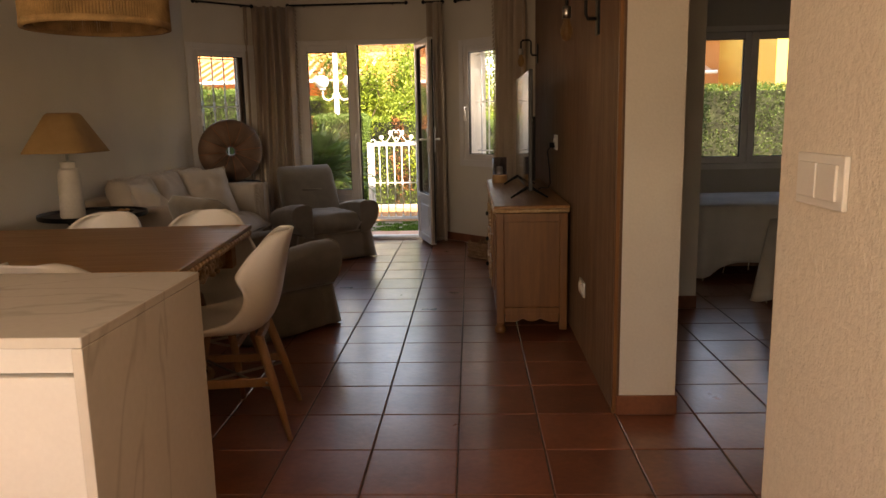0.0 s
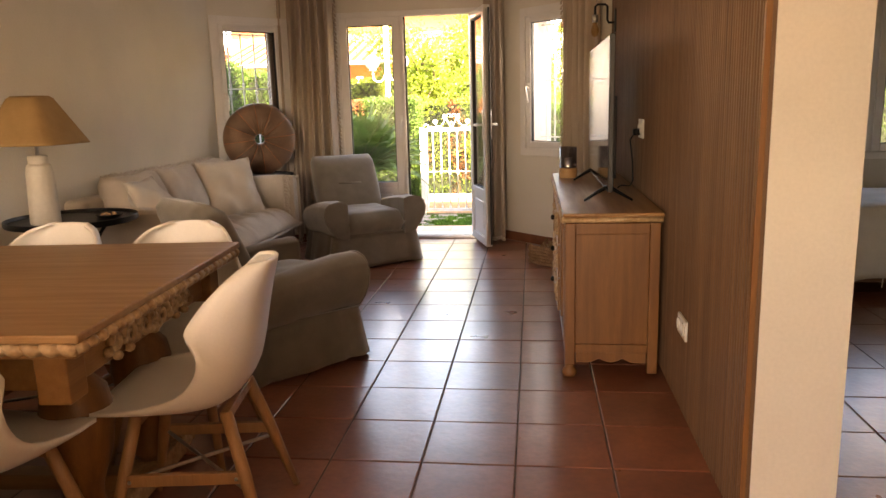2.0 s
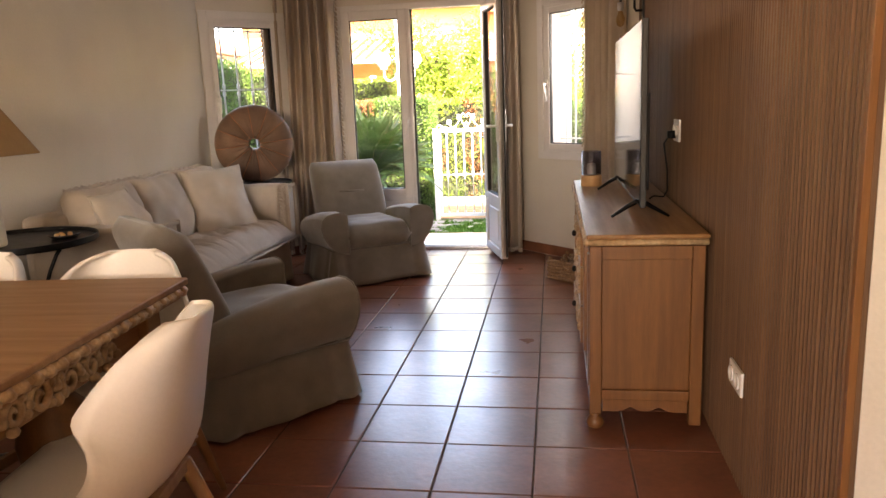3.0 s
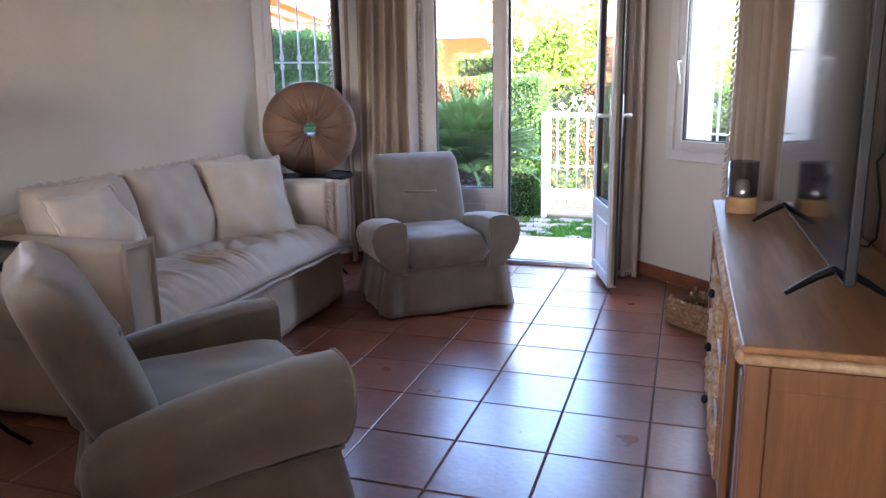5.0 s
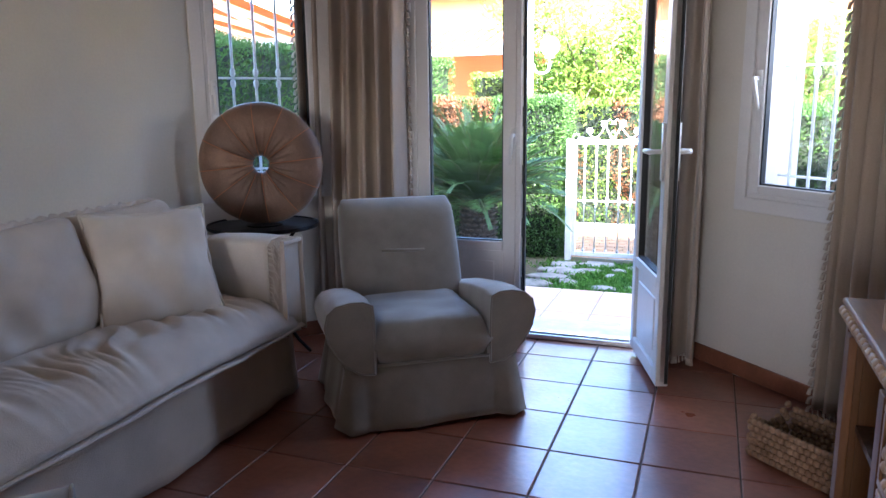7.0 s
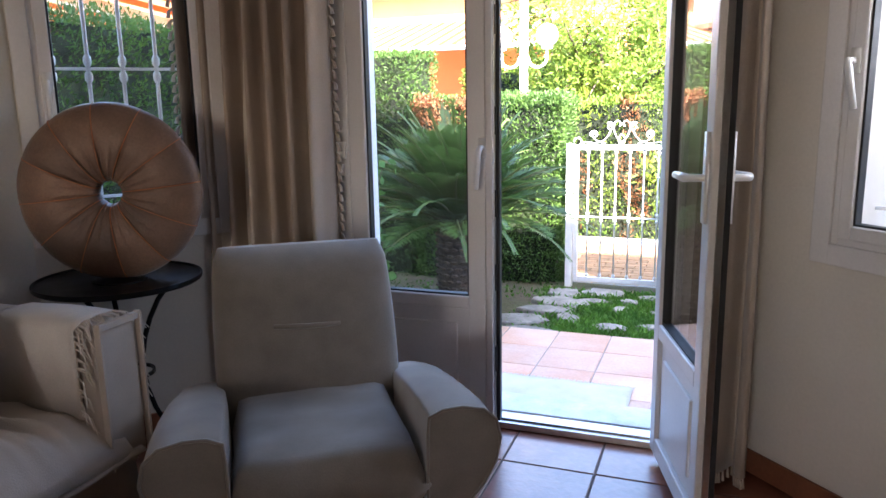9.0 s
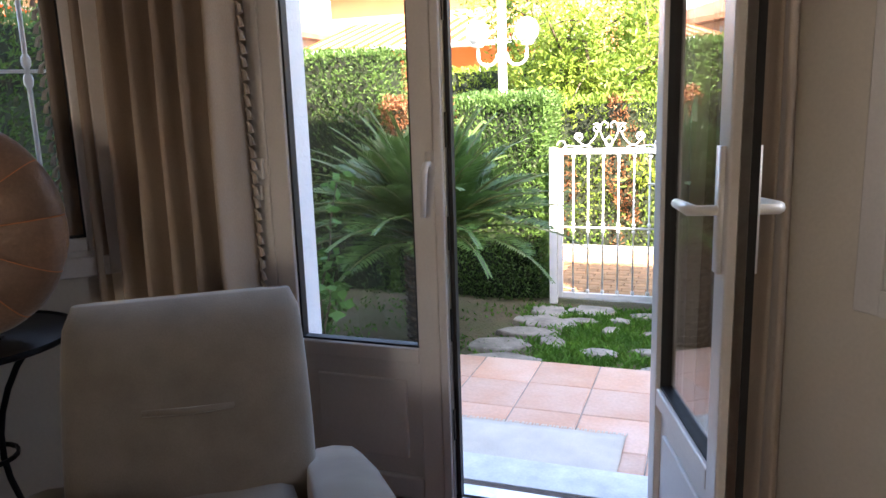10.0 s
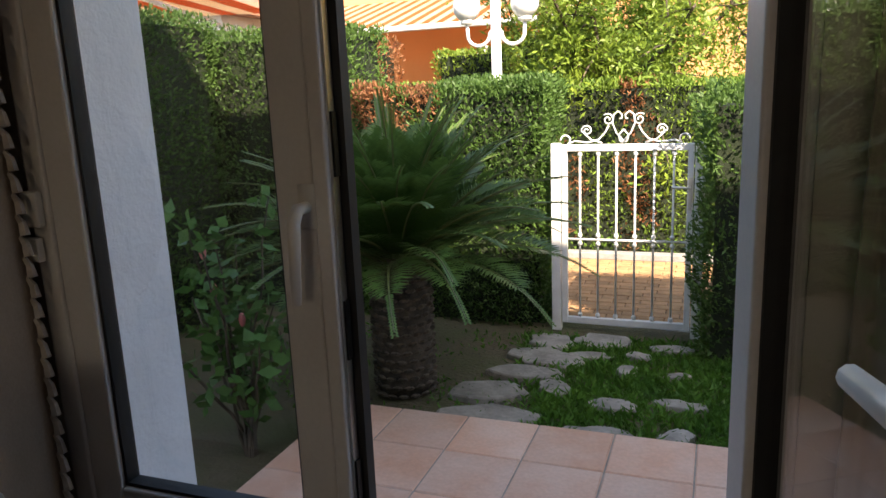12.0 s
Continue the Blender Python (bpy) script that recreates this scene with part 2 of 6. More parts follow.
def marble():
    m = mat("white_veined_marble", (0.68, 0.64, 0.58), 0.22, 0, 3.0, 0.04, 0.0, 60.0)
    nt = m.node_tree
    n, l = nt.nodes, nt.links
    tc = n.new("ShaderNodeTexCoord")
    mp = n.new("ShaderNodeMapping")
    mp.inputs["Rotation"].default_value = (0.4, 0.5, 0.5)
    mp.inputs["Scale"].default_value = (1.0, 2.0, 0.55)
    l.new(tc.outputs["Object"], mp.inputs[0])
    ns = n.new("ShaderNodeTexNoise")
    ns.inputs["Scale"].default_value, ns.inputs["Detail"].default_value, ns.inputs["Distortion"].default_value = 1.1, 5, 0.5
    l.new(mp.outputs[0], ns.inputs["Vector"])
    s = n.new("ShaderNodeMath")
    s.operation = "SUBTRACT"
    s.inputs[1].default_value = 0.5
    a = n.new("ShaderNodeMath")
    a.operation = "ABSOLUTE"
    l.new(ns.outputs["Fac"], s.inputs[0])
    l.new(s.outputs[0], a.inputs[0])
    r = n.new("ShaderNodeMapRange")
    r.inputs[1].default_value, r.inputs[2].default_value, r.inputs[3].default_value, r.inputs[4].default_value = 0.0, 0.009, 0.42, 0.0
    l.new(a.outputs[0], r.inputs[0])
    mx = n.new("ShaderNodeMix")
    mx.data_type = "RGBA"
    mx.inputs[7].default_value = (0.38, 0.35, 0.31, 1)
    b = n["Principled BSDF"]
    src = b.inputs["Base Color"].links[0].from_socket
    l.new(src, mx.inputs[6])
    l.new(r.outputs[0], mx.inputs[0])
    l.new(mx.outputs[2], b.inputs["Base Color"])
    return m


def glass(name, tint=(1, 1, 1), alpha=0.97, rough=0.0):
    """Thin pane: clear, with Fresnel gloss."""
    m = bpy.data.materials.new(name)
    m.use_nodes = True
    n, l = m.node_tree.nodes, m.node_tree.links
    t, g, f, x = n.new("ShaderNodeBsdfTransparent"), n.new("ShaderNodeBsdfGlossy"), n.new("ShaderNodeLayerWeight"), n.new("ShaderNodeMixShader")
    pw, mr = n.new("ShaderNodeMath"), n.new("ShaderNodeMapRange")
    pw.operation = "POWER"
    pw.inputs[1].default_value = 4.0
    f.inputs[0].default_value = 0.5
    mr.inputs[3].default_value, mr.inputs[4].default_value = 0.075, 0.95
    l.new(f.outputs["Facing"], pw.inputs[0])
    l.new(pw.outputs[0], mr.inputs[0])
    t.inputs[0].default_value = (*(c * alpha for c in tint), 1)
    g.inputs["Roughness"].default_value = rough
    l.new(mr.outputs[0], x.inputs[0])
    l.new(t.outputs[0], x.inputs[1])
    l.new(g.outputs[0], x.inputs[2])
    l.new(x.outputs[0], n["Material Output"].inputs[0])
    return m


M_MARBLE = marble()
M_GLASS = glass("window_glass")
M_SMOKE = glass("smoked_glass", (0.72, 0.72, 0.76), 0.95)
M_BULB = glass("bulb_glass", (1.0, 0.85, 0.6), 0.9)


# ---- mesh tools ----
def put(name, bm, material, parent=None, smooth=False, bevel=0.0, m=None, seg=2, solid=0.0):
    me = bpy.data.meshes.new(name)
    bmesh.ops.recalc_face_normals(bm, faces=bm.faces)
    bm.to_mesh(me)
    bm.free()
    me.materials.append(material)
    if smooth:
        me.polygons.foreach_set("use_smooth", [True] * len(me.polygons))
    ob = new(name, me)
    if m is not None:
        ob.matrix_world = m
    if parent is not None:
        ob.parent = parent
    if solid:
        md = ob.modifiers.new("solid", "SOLIDIFY")
        md.thickness, md.offset = solid, 0
    if bevel:
        md = ob.modifiers.new("bevel", "BEVEL")
        md.width, md.segments, md.limit_method = bevel, seg, "ANGLE"
        me.polygons.foreach_set("use_smooth", [True] * len(me.polygons))
        md.harden_normals = True
    return ob


def thing(name, m, label, category, group=""):
    e = new(name)
    e.empty_display_size = 0.1
    e.matrix_world = m
    return tagged(e, label, category, group)


def box(bm, x0, x1, y0, y1, z0, z1, m=None):
    vs = [bm.verts.new((x, y, z)) for z in (z0, z1) for y in (y0, y1) for x in (x0, x1)]
    for f in ((0, 2, 3, 1), (4, 5, 7, 6), (0, 1, 5, 4), (2, 6, 7, 3), (0, 4, 6, 2), (1, 3, 7, 5)):
        bm.faces.new([vs[i] for i in f])
    if m is not None:
        bmesh.ops.transform(bm, matrix=m, verts=vs)
    return bm


def boxes(*bs):
    bm = bmesh.new()
    for b in bs:
        box(bm, *b)
    return bm


def loft(bm, rings, closed=True, caps=True):
    vr = [[bm.verts.new(p) for p in r] for r in rings]
    k = len(vr[0])
    for a, b in zip(vr, vr[1:]):
        for i in range(k if closed else k - 1):
            j = (i + 1) % k
            bm.faces.new((a[i], a[j], b[j], b[i]))
    if caps and closed:
        bm.faces.new(vr[0][::-1])
        bm.faces.new(vr[-1])
    return bm


def lathe(bm, prof, seg=24, at=(0, 0, 0), caps=True):
    return loft(bm, [[(at[0] + r * math.cos(2 * math.pi * i / seg), at[1] + r * math.sin(2 * math.pi * i / seg), at[2] + z) for i in range(seg)] for r, z in prof], True, caps)


def tube(bm, pts, r, seg=8):
    pts = [Vector(p) for p in pts]
    rad = r if isinstance(r, (list, tuple)) else [r] * len(pts)
    rings = []
    up = Vector((0, 0, 1))
    d0 = (pts[1] - pts[0]).normalized()
    side = d0.cross(up) if abs(d0.z) < 0.95 else d0.cross(Vector((1, 0, 0)))
    side.normalize()
    for i, p in enumerate(pts):
        d = (pts[min(i + 1, len(pts) - 1)] - pts[max(i - 1, 0)]).normalized()
        side = (side - d * side.dot(d)).normalized()
        u = d.cross(side)
        rings.append([p + rad[i] * (math.cos(2 * math.pi * k / seg) * side + math.sin(2 * math.pi * k / seg) * u) for k in range(seg)])
    return loft(bm, rings)


def blob(bm, at, s, m=None, u=8, v=5):
    r = bmesh.ops.create_uvsphere(bm, u_segments=u, v_segments=v, radius=1.0, matrix=(m or Matrix()) @ Matrix.Translation(at) @ Matrix.Diagonal((*s, 1)))
    return r


def pad(bm, w, d, h, n=14, p=3.2, wrinkle=0.0, seed=0, m=None, soft=0.55, pinch=0.05):
    """A stuffed cushion w x d x h round the origin."""
    ga = {}
    verts = []
    for s in (1, -1):
        for i in range(n + 1):
            for j in range(n + 1):
                edge = i in (0, n) or j in (0, n)
                if s == -1 and edge:
                    ga[s, i, j] = ga[1, i, j]
                    continue
                a, b = 2 * i / n - 1, 2 * j / n - 1
                t = ((1 - abs(a) ** p) * (1 - abs(b) ** p)) ** soft
                k = 1 - pinch * (1 - abs(a * b)) * (abs(a) ** 6 + abs(b) ** 6)
                z = s * h / 2 * t
                if wrinkle:
                    z += wrinkle * noise.noise((a * 4 * w + seed * 7.3, b * 4 * d, s * 3.0)) * t
                ga[s, i, j] = bm.verts.new((a * w / 2 * k, b * d / 2 * k, z))
                verts.append(ga[s, i, j])
    for s in (1, -1):
        for i in range(n):
            for j in range(n):
                q = [ga[s, i, j], ga[s, i + 1, j], ga[s, i + 1, j + 1], ga[s, i, j + 1]]
                bm.faces.new(q if s == 1 else q[::-1])
    if m is not None:
        bmesh.ops.transform(bm, matrix=m, verts=verts)
    return bm


def quads(name, P, material, parent=None):
    """A mesh of loose quads from an array n x 4 x 3."""
    P = np.asarray(P, dtype=np.float32)
    n = len(P)
    me = bpy.data.meshes.new(name)
    me.vertices.add(4 * n)
    me.vertices.foreach_set("co", P.ravel())
    me.loops.add(4 * n)
    me.loops.foreach_set("vertex_index", np.arange(4 * n, dtype=np.int32))
    me.polygons.add(n)
    me.polygons.foreach_set("loop_start", np.arange(0, 4 * n, 4, dtype=np.int32))
    me.update(calc_edges=True)
    me.materials.append(material)
    ob = new(name, me)
    if parent is not None:
        ob.parent = parent
    return ob


def leaves(C, N, length, width, rng, spread=0.8, up=0.3):
    """Leaf quads at centres C that lean along N."""
    n = len(C)
    d = N + rng.normal(0, spread, (n, 3)) + np.array([0, 0, up])
    d /= np.linalg.norm(d, axis=1, keepdims=True)
    s = np.cross(d, rng.normal(0, 1, (n, 3)))
    s /= np.linalg.norm(s, axis=1, keepdims=True)
    L = (length * rng.uniform(0.6, 1.3, n))[:, None]
    W = (width * rng.uniform(0.7, 1.2, n))[:, None]
    return np.stack([C - d * L * 0.5, C + s * W * 0.5, C + d * L * 0.5, C - s * W * 0.5], axis=1)


# ---- structure ----
CEIL, THICK = 2.55, 0.32
A, B, C, D = (-2.66, 6.97), (-1.99, 7.64), (-0.25, 7.64), (0.60, 6.79)


def wall(name, p0, p1, openings=(), thick=THICK, z0=-0.4, z1=CEIL, e0=0.0, e1=0.0, material=None, label="cream plastered wall"):
    """A wall from p0 to p1 whose outer side is on the left, with openings (s0, s1, z0, z1) through it."""
    p0, p1 = Vector((*p0, 0)), Vector((*p1, 0))
    d = p1 - p0
    ln = d.length
    bm = bmesh.new()
    s = -e0
    for a, b, c, e in sorted(openings):
        box(bm, s, a, 0, thick, z0, z1)
        if c > z0:
            box(bm, a, b, 0, thick, z0, c)
        box(bm, a, b, 0, thick, e, z1)
        s = b
    box(bm, s, ln + e1, 0, thick, z0, z1)
    ob = put(name, bm, material or M_PLASTER, m=pose(p0.x, p0.y, 0, 0, 0, math.degrees(math.atan2(d.y, d.x))))
    return tagged(ob, label, "wall", kind="structure")


K = THICK * math.tan(radians(22.5))
wall("wall_left", (-2.66, -1.6), A, e0=THICK, e1=K)
WL0, WL1 = 0.055, 0.66      # window opening along the bay walls
wall("wall_bay_left", A, B, [(WL0, WL1, 0.83, 1.96)], e0=K, e1=K)
wall("wall_door", B, C, [(B[0] * -1 - 1.775, B[0] * -1 - 0.475, -0.02, 2.06)], e0=K, e1=K)
WR0, WR1 = 0.26, 0.78
wall("wall_bay_right", C, D, [(WR0, WR1, 0.83, 1.96)], e0=K, e1=0.5)
# unseen back wall; its window opening is assumed, to go with the added lamp
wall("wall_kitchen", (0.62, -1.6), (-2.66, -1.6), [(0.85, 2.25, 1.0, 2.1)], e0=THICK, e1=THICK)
# wall with the slatted cladding, ends towards the passage
tagged(put("wall_slatted", boxes((0.612, 0.845, 2.966, 6.90, -0.1, CEIL)), M_PLASTER), "cream plastered wall end with wood-slat side", "wall", kind="structure")
tagged(put("wall_switch", boxes((0.60, 1.56, -1.6, 1.46, -0.1, CEIL)), M_ROUGH, bevel=0.012), "rough textured plaster wall with light switches", "wall", kind="structure")
tagged(put("wall_passage_end", boxes((0.845, 1.45, 4.70, 6.9, -0.1, CEIL)), M_PLASTER), "plastered wall at the end of the passage", "wall", kind="structure")
tagged(put("wall_passage_side", boxes((1.56, 1.66, 1.46, 3.53, -0.1, CEIL), (1.47, 1.57, 3.56, 4.70, 2.08, CEIL)), M_PLASTER), "plastered passage wall with the bedroom doorway", "wall", kind="structure")
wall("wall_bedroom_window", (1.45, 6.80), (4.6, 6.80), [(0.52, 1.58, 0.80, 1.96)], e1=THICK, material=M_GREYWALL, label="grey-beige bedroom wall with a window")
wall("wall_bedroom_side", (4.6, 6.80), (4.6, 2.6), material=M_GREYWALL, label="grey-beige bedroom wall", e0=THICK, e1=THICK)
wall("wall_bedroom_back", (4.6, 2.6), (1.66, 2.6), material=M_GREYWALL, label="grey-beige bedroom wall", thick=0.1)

OUTLINE = [(-2.98, -1.92), (4.92, -1.92), (4.92, 7.12), (0.86, 7.06), (-0.12, 7.96), (-2.12, 7.96), (-2.98, 7.10)]


def slab(name, pts, z0, z1, material, label, category):
    bm = bmesh.new()
    loft(bm, [[(x, y, z) for x, y in pts] for z in (z0, z1)])
    return tagged(put(name, bm, material), label, category, kind="structure")


slab("ceiling", OUTLINE, CEIL, CEIL + 0.2, M_CEIL, "white painted ceiling", "ceiling")
# unseen block, added only so the house's shadow reaches across to the lane
slab("shadow_block", OUTLINE, CEIL + 0.205, 4.95, M_EXTW, "unseen white block added over the house to cast its shadow", "house")

# skirting
for nm, p0, p1 in (("a", C, (0.585, 6.80)), ("b", (-2.66, 2.0), A), ("c", A, B)):
    a, b = Vector((*p0, 0)), Vector((*p1, 0))
    d = b - a
    tagged(put("baseboard", boxes((0.0, d.length, -0.012, 0.0, 0.004, 0.085)), M_BASE, bevel=0.003, m=pose(a.x, a.y, 0, 0, 0, math.degrees(math.atan2(d.y, d.x)))), "terracotta tile skirting", "baseboard", kind="structure")
tagged(put("baseboard", boxes((0.598, 0.852, 2.952, 2.964, 0.004, 0.088)), M_BASE, bevel=0.003), "terracotta tile skirting", "baseboard", kind="structure")
tagged(put("baseboard", boxes((0.86, 1.452, 4.686, 4.698, 0.004, 0.088)), M_BASE, bevel=0.003), "terracotta tile skirting", "baseboard", kind="structure")

# bedroom door jamb and its strike plate
jamb = thing("door_1", pose(1.55, 3.53, 0), "white painted frame of the bedroom doorway", "door frame")
put("frame", boxes((-0.06, 0.10, -0.03, 0.03, 0.004, 2.1), (-0.06, -0.03, -0.09, -0.032, 0.004, 2.1)), M_PVC, jamb, bevel=0.004)
put("strike_plate", boxes((-0.064, -0.061, -0.012, 0.012, 0.98, 1.06)), M_BLACK, jamb)
jamb["kind"] = "structure"


# ---- windows and the terrace door ----
def sash(parent, x0, x1, z0, z1, y=0.0, w=0.058, dep=0.05, panel=0.0, handle=None, name="sash"):
    """A framed leaf in local x-z at depth y, with a solid lower panel up to height panel."""
    s = put(name, boxes((x0, x0 + w, y, y + dep, z0, z1), (x1 - w, x1, y, y + dep, z0, z1), (x0 + w, x1 - w, y, y + dep, z1 - w, z1), (x0 + w, x1 - w, y, y + dep, z0, z0 + w)), M_PVC, parent, bevel=0.006)
    g0 = z0 + w
    if panel:
        put("lower_panel", boxes((x0 + w, x1 - w, y + 0.015, y + 0.035, z0 + w, panel - 0.05), (x0 + w, x1 - w, y, y + dep, panel - 0.05, panel), (x0 + w + 0.05, x1 - w - 0.05, y + 0.006, y + 0.044, z0 + w + 0.06, panel - 0.11)), M_PVC, parent, bevel=0.006)
        g0 = panel
    gx0, gx1, gz1 = x0 + w, x1 - w, z1 - w
    q = 0.007
    put("gasket", boxes((gx0, gx0 + q, y + 0.012, y + dep - 0.012, g0, gz1), (gx1 - q, gx1, y + 0.012, y + dep - 0.012, g0, gz1), (gx0 + q, gx1 - q, y + 0.012, y + dep - 0.012, g0, g0 + q), (gx0 + q, gx1 - q, y + 0.012, y + dep - 0.012, gz1 - q, gz1)), M_GASKET, parent)
    p = put("pane", boxes((gx0, gx1, y + dep / 2 - 0.002, y + dep / 2 + 0.002, g0, gz1)), M_GLASS, parent)
    p.visible_shadow = False
    return s


def window_handle(parent, x, z, y, lean=0.0, drop=0.13):
    bm = bmesh.new()
    box(bm, x - 0.014, x + 0.014, y - 0.008, y, z - 0.035, z + 0.035)
    tube(bm, [(x, y - 0.004, z), (x, y - 0.035, z), (x + lean * 0.3, y - 0.045, z - 0.02), (x + lean, y - 0.042, z - drop)], [0.009, 0.010, 0.011, 0.008], 10)
    return put("handle", bm, M_WHITE, parent, smooth=True)


def bay_window(name, p0, p1, s0, s1, hx, lean):
    a, b = Vector((*p0, 0)), Vector((*p1, 0))
    d = b - a
    w = thing(name, pose(a.x, a.y, 0, 0, 0, math.degrees(math.atan2(d.y, d.x))), "white framed window with painted iron bars outside", "window")
    w["kind"] = "structure"
    z0, z1 = 0.83, 1.96
    put("architrave", boxes((s0 - 0.05, s0 + 0.012, -0.014, -0.002, z0 - 0.05, z1 + 0.05), (s1 - 0.012, s1 + 0.05, -0.014, -0.002, z0 - 0.05, z1 + 0.05), (s0 + 0.012, s1 - 0.012, -0.014, -0.002, z1 - 0.012, z1 + 0.05), (s0 + 0.012, s1 - 0.012, -0.018, -0.002, z0 - 0.05, z0 + 0.012)), M_PVC, w, bevel=0.004)
    put("frame", boxes((s0 + 0.002, s0 + 0.03, 0.0, 0.07, z0 + 0.002, z1 - 0.002), (s1 - 0.03, s1 - 0.002, 0.0, 0.07, z0 + 0.002, z1 - 0.002), (s0 + 0.03, s1 - 0.03, 0.0, 0.07, z1 - 0.03, z1 - 0.002), (s0 + 0.03, s1 - 0.03, 0.0, 0.07, z0 + 0.002, z0 + 0.03)), M_PVC, w, bevel=0.004)
    sash(w, s0 + 0.028, s1 - 0.028, z0 + 0.028, z1 - 0.028, -0.006, w=0.042)
    window_handle(w, hx, 1.36, -0.006, lean)
    # iron bars in the outer reveal
    bm = bmesh.new()
    yb = 0.20
    for i in range(5):
        x = s0 + 0.06 + i * (s1 - s0 - 0.12) / 4
        tube(bm, [(x, yb, z0), (x, yb, z1)], 0.0075, 8)
        for zz in (1.385, 1.445):
            lathe(bm, [(0.008, -0.022), (0.014, -0.012), (0.015, 0.0), (0.014, 0.012), (0.008, 0.022)], 8, (x, yb, zz))
    for zz in (1.415, 0.93, 1.88):
        tube(bm, [(s0, yb, zz), (s1, yb, zz)], 0.0065, 6)
    put("bar", bm, M_IRON, w, smooth=True)
    put("sill", boxes((s0 + 0.004, s1 - 0.004, 0.075, THICK + 0.03, z0 - 0.0, z0 + 0.018)), M_SILL, w)
    return w


bay_window("window_1", A, B, WL0, WL1, WL0 + 0.05, 0.0)
bay_window("window_2", C, D, WR0, WR1, WR0 + 0.045, 0.035)

w3 = thing("window_3", pose(1.97, 6.80, 0), "white two-leaf bedroom window", "window")
w3["kind"] = "structure"
put("frame", boxes((-0.05, 0.0, -0.015, 0.07, 0.75, 2.01), (1.06, 1.11, -0.015, 0.07, 0.75, 2.01), (0.0, 1.06, -0.015, 0.07, 1.96, 2.01), (0.0, 1.06, -0.015, 0.07, 0.75, 0.80)), M_PVC, w3, bevel=0.004)
sash(w3, 0.003, 0.528, 0.803, 1.957, 0.0, name="sash")
sash(w3, 0.532, 1.057, 0.803, 1.957, 0.0, name="sash")

# white rendered lining of the terrace door's outer reveal
for x0, x1 in ((-1.775, -1.768), (-0.482, -0.475)):
    tagged(put("trim", boxes((x0, x1, 7.718, 7.966, 0.0, 2.06)), M_EXTW), "white rendered reveal of the terrace door", "trim", kind="structure")

# terrace door: frame, the closed leaf and the open leaf
FY = 7.632
td = thing("door_2", pose(-1.775, FY, 0), "white glazed double terrace door, one leaf open", "door")
td["kind"] = "structure"
put("frame", boxes((0.002, 0.05, -0.006, 0.08, 0.0, 2.058), (1.25, 1.298, -0.006, 0.08, 0.0, 2.058), (0.05, 1.25, -0.006, 0.08, 2.01, 2.058)), M_PVC, td, bevel=0.005)
put("threshold", boxes((0.05, 1.25, 0.045, 0.15, 0.002, 0.028), (0.05, 1.25, 0.07, 0.10, 0.028, 0.036)), M_STEEL, td, bevel=0.003)
sash(td, 0.048, 0.600, 0.035, 2.012, 0.0, w=0.070, dep=0.056, panel=0.540, name="leaf")
put("meeting_stile", boxes((0.601, 0.628, -0.004, 0.06, 0.035, 2.012)), M_PVC, td, bevel=0.005)
window_handle(td, 0.590, 1.105, 0.0, -0.012, 0.15)
put("lock_strip", boxes((0.6285, 0.633, 0.006, 0.024, 0.06, 1.98)), M_STEEL, td)
for zz in (0.3, 0.62, 0.9, 1.2, 1.55, 1.85):
    put("lock_slot", boxes((0.6325, 0.637, 0.008, 0.022, zz - 0.05, zz + 0.05)), M_BLACK, td)
put("door_seal", boxes((0.6285, 0.645, 0.030, 0.056, 0.04, 2.008)), M_GASKET, td)
for zz in (0.25, 1.05, 1.8):
    put("hinge", boxes((0.0, 0.040, -0.022, -0.007, zz + 0.01, zz + 0.075), (-0.016, 0.030, -0.026, -0.010, zz - 0.055, zz - 0.01)), M_WHITE, td, bevel=0.003)

od = thing("door_3", pose(-0.535, FY + 0.005, 0, 0, 0, -73.3), "white glazed terrace door leaf standing open inwards", "door")
od["kind"] = "structure"
sash(od, 0.0, 0.575, 0.035, 2.012, -0.028, w=0.066, dep=0.056, panel=0.515, name="leaf")
for side in (-1, 1):
    bm = bmesh.new()
    y0 = -0.029 if side < 0 else 0.029
    box(bm, 0.527, 0.558, y0 + min(0, side * 0.008), y0 + max(0, side * 0.008), 0.94, 1.18)
    tube(bm, [(0.542, y0, 1.06), (0.542, y0 + side * 0.045, 1.06), (0.525, y0 + side * 0.055, 1.06), (0.42, y0 + side * 0.052, 1.058)], [0.010, 0.010, 0.0125, 0.010], 10)
    put("handle", bm, M_WHITE, od, smooth=True)
put("lock_strip", boxes((0.576, 0.580, -0.010, 0.008, 0.06, 1.98)), M_STEEL, od)
put("seal", boxes((0.576, 0.582, 0.010, 0.024, 0.05, 1.99)), M_GASKET, od)

# ---- curtains ----


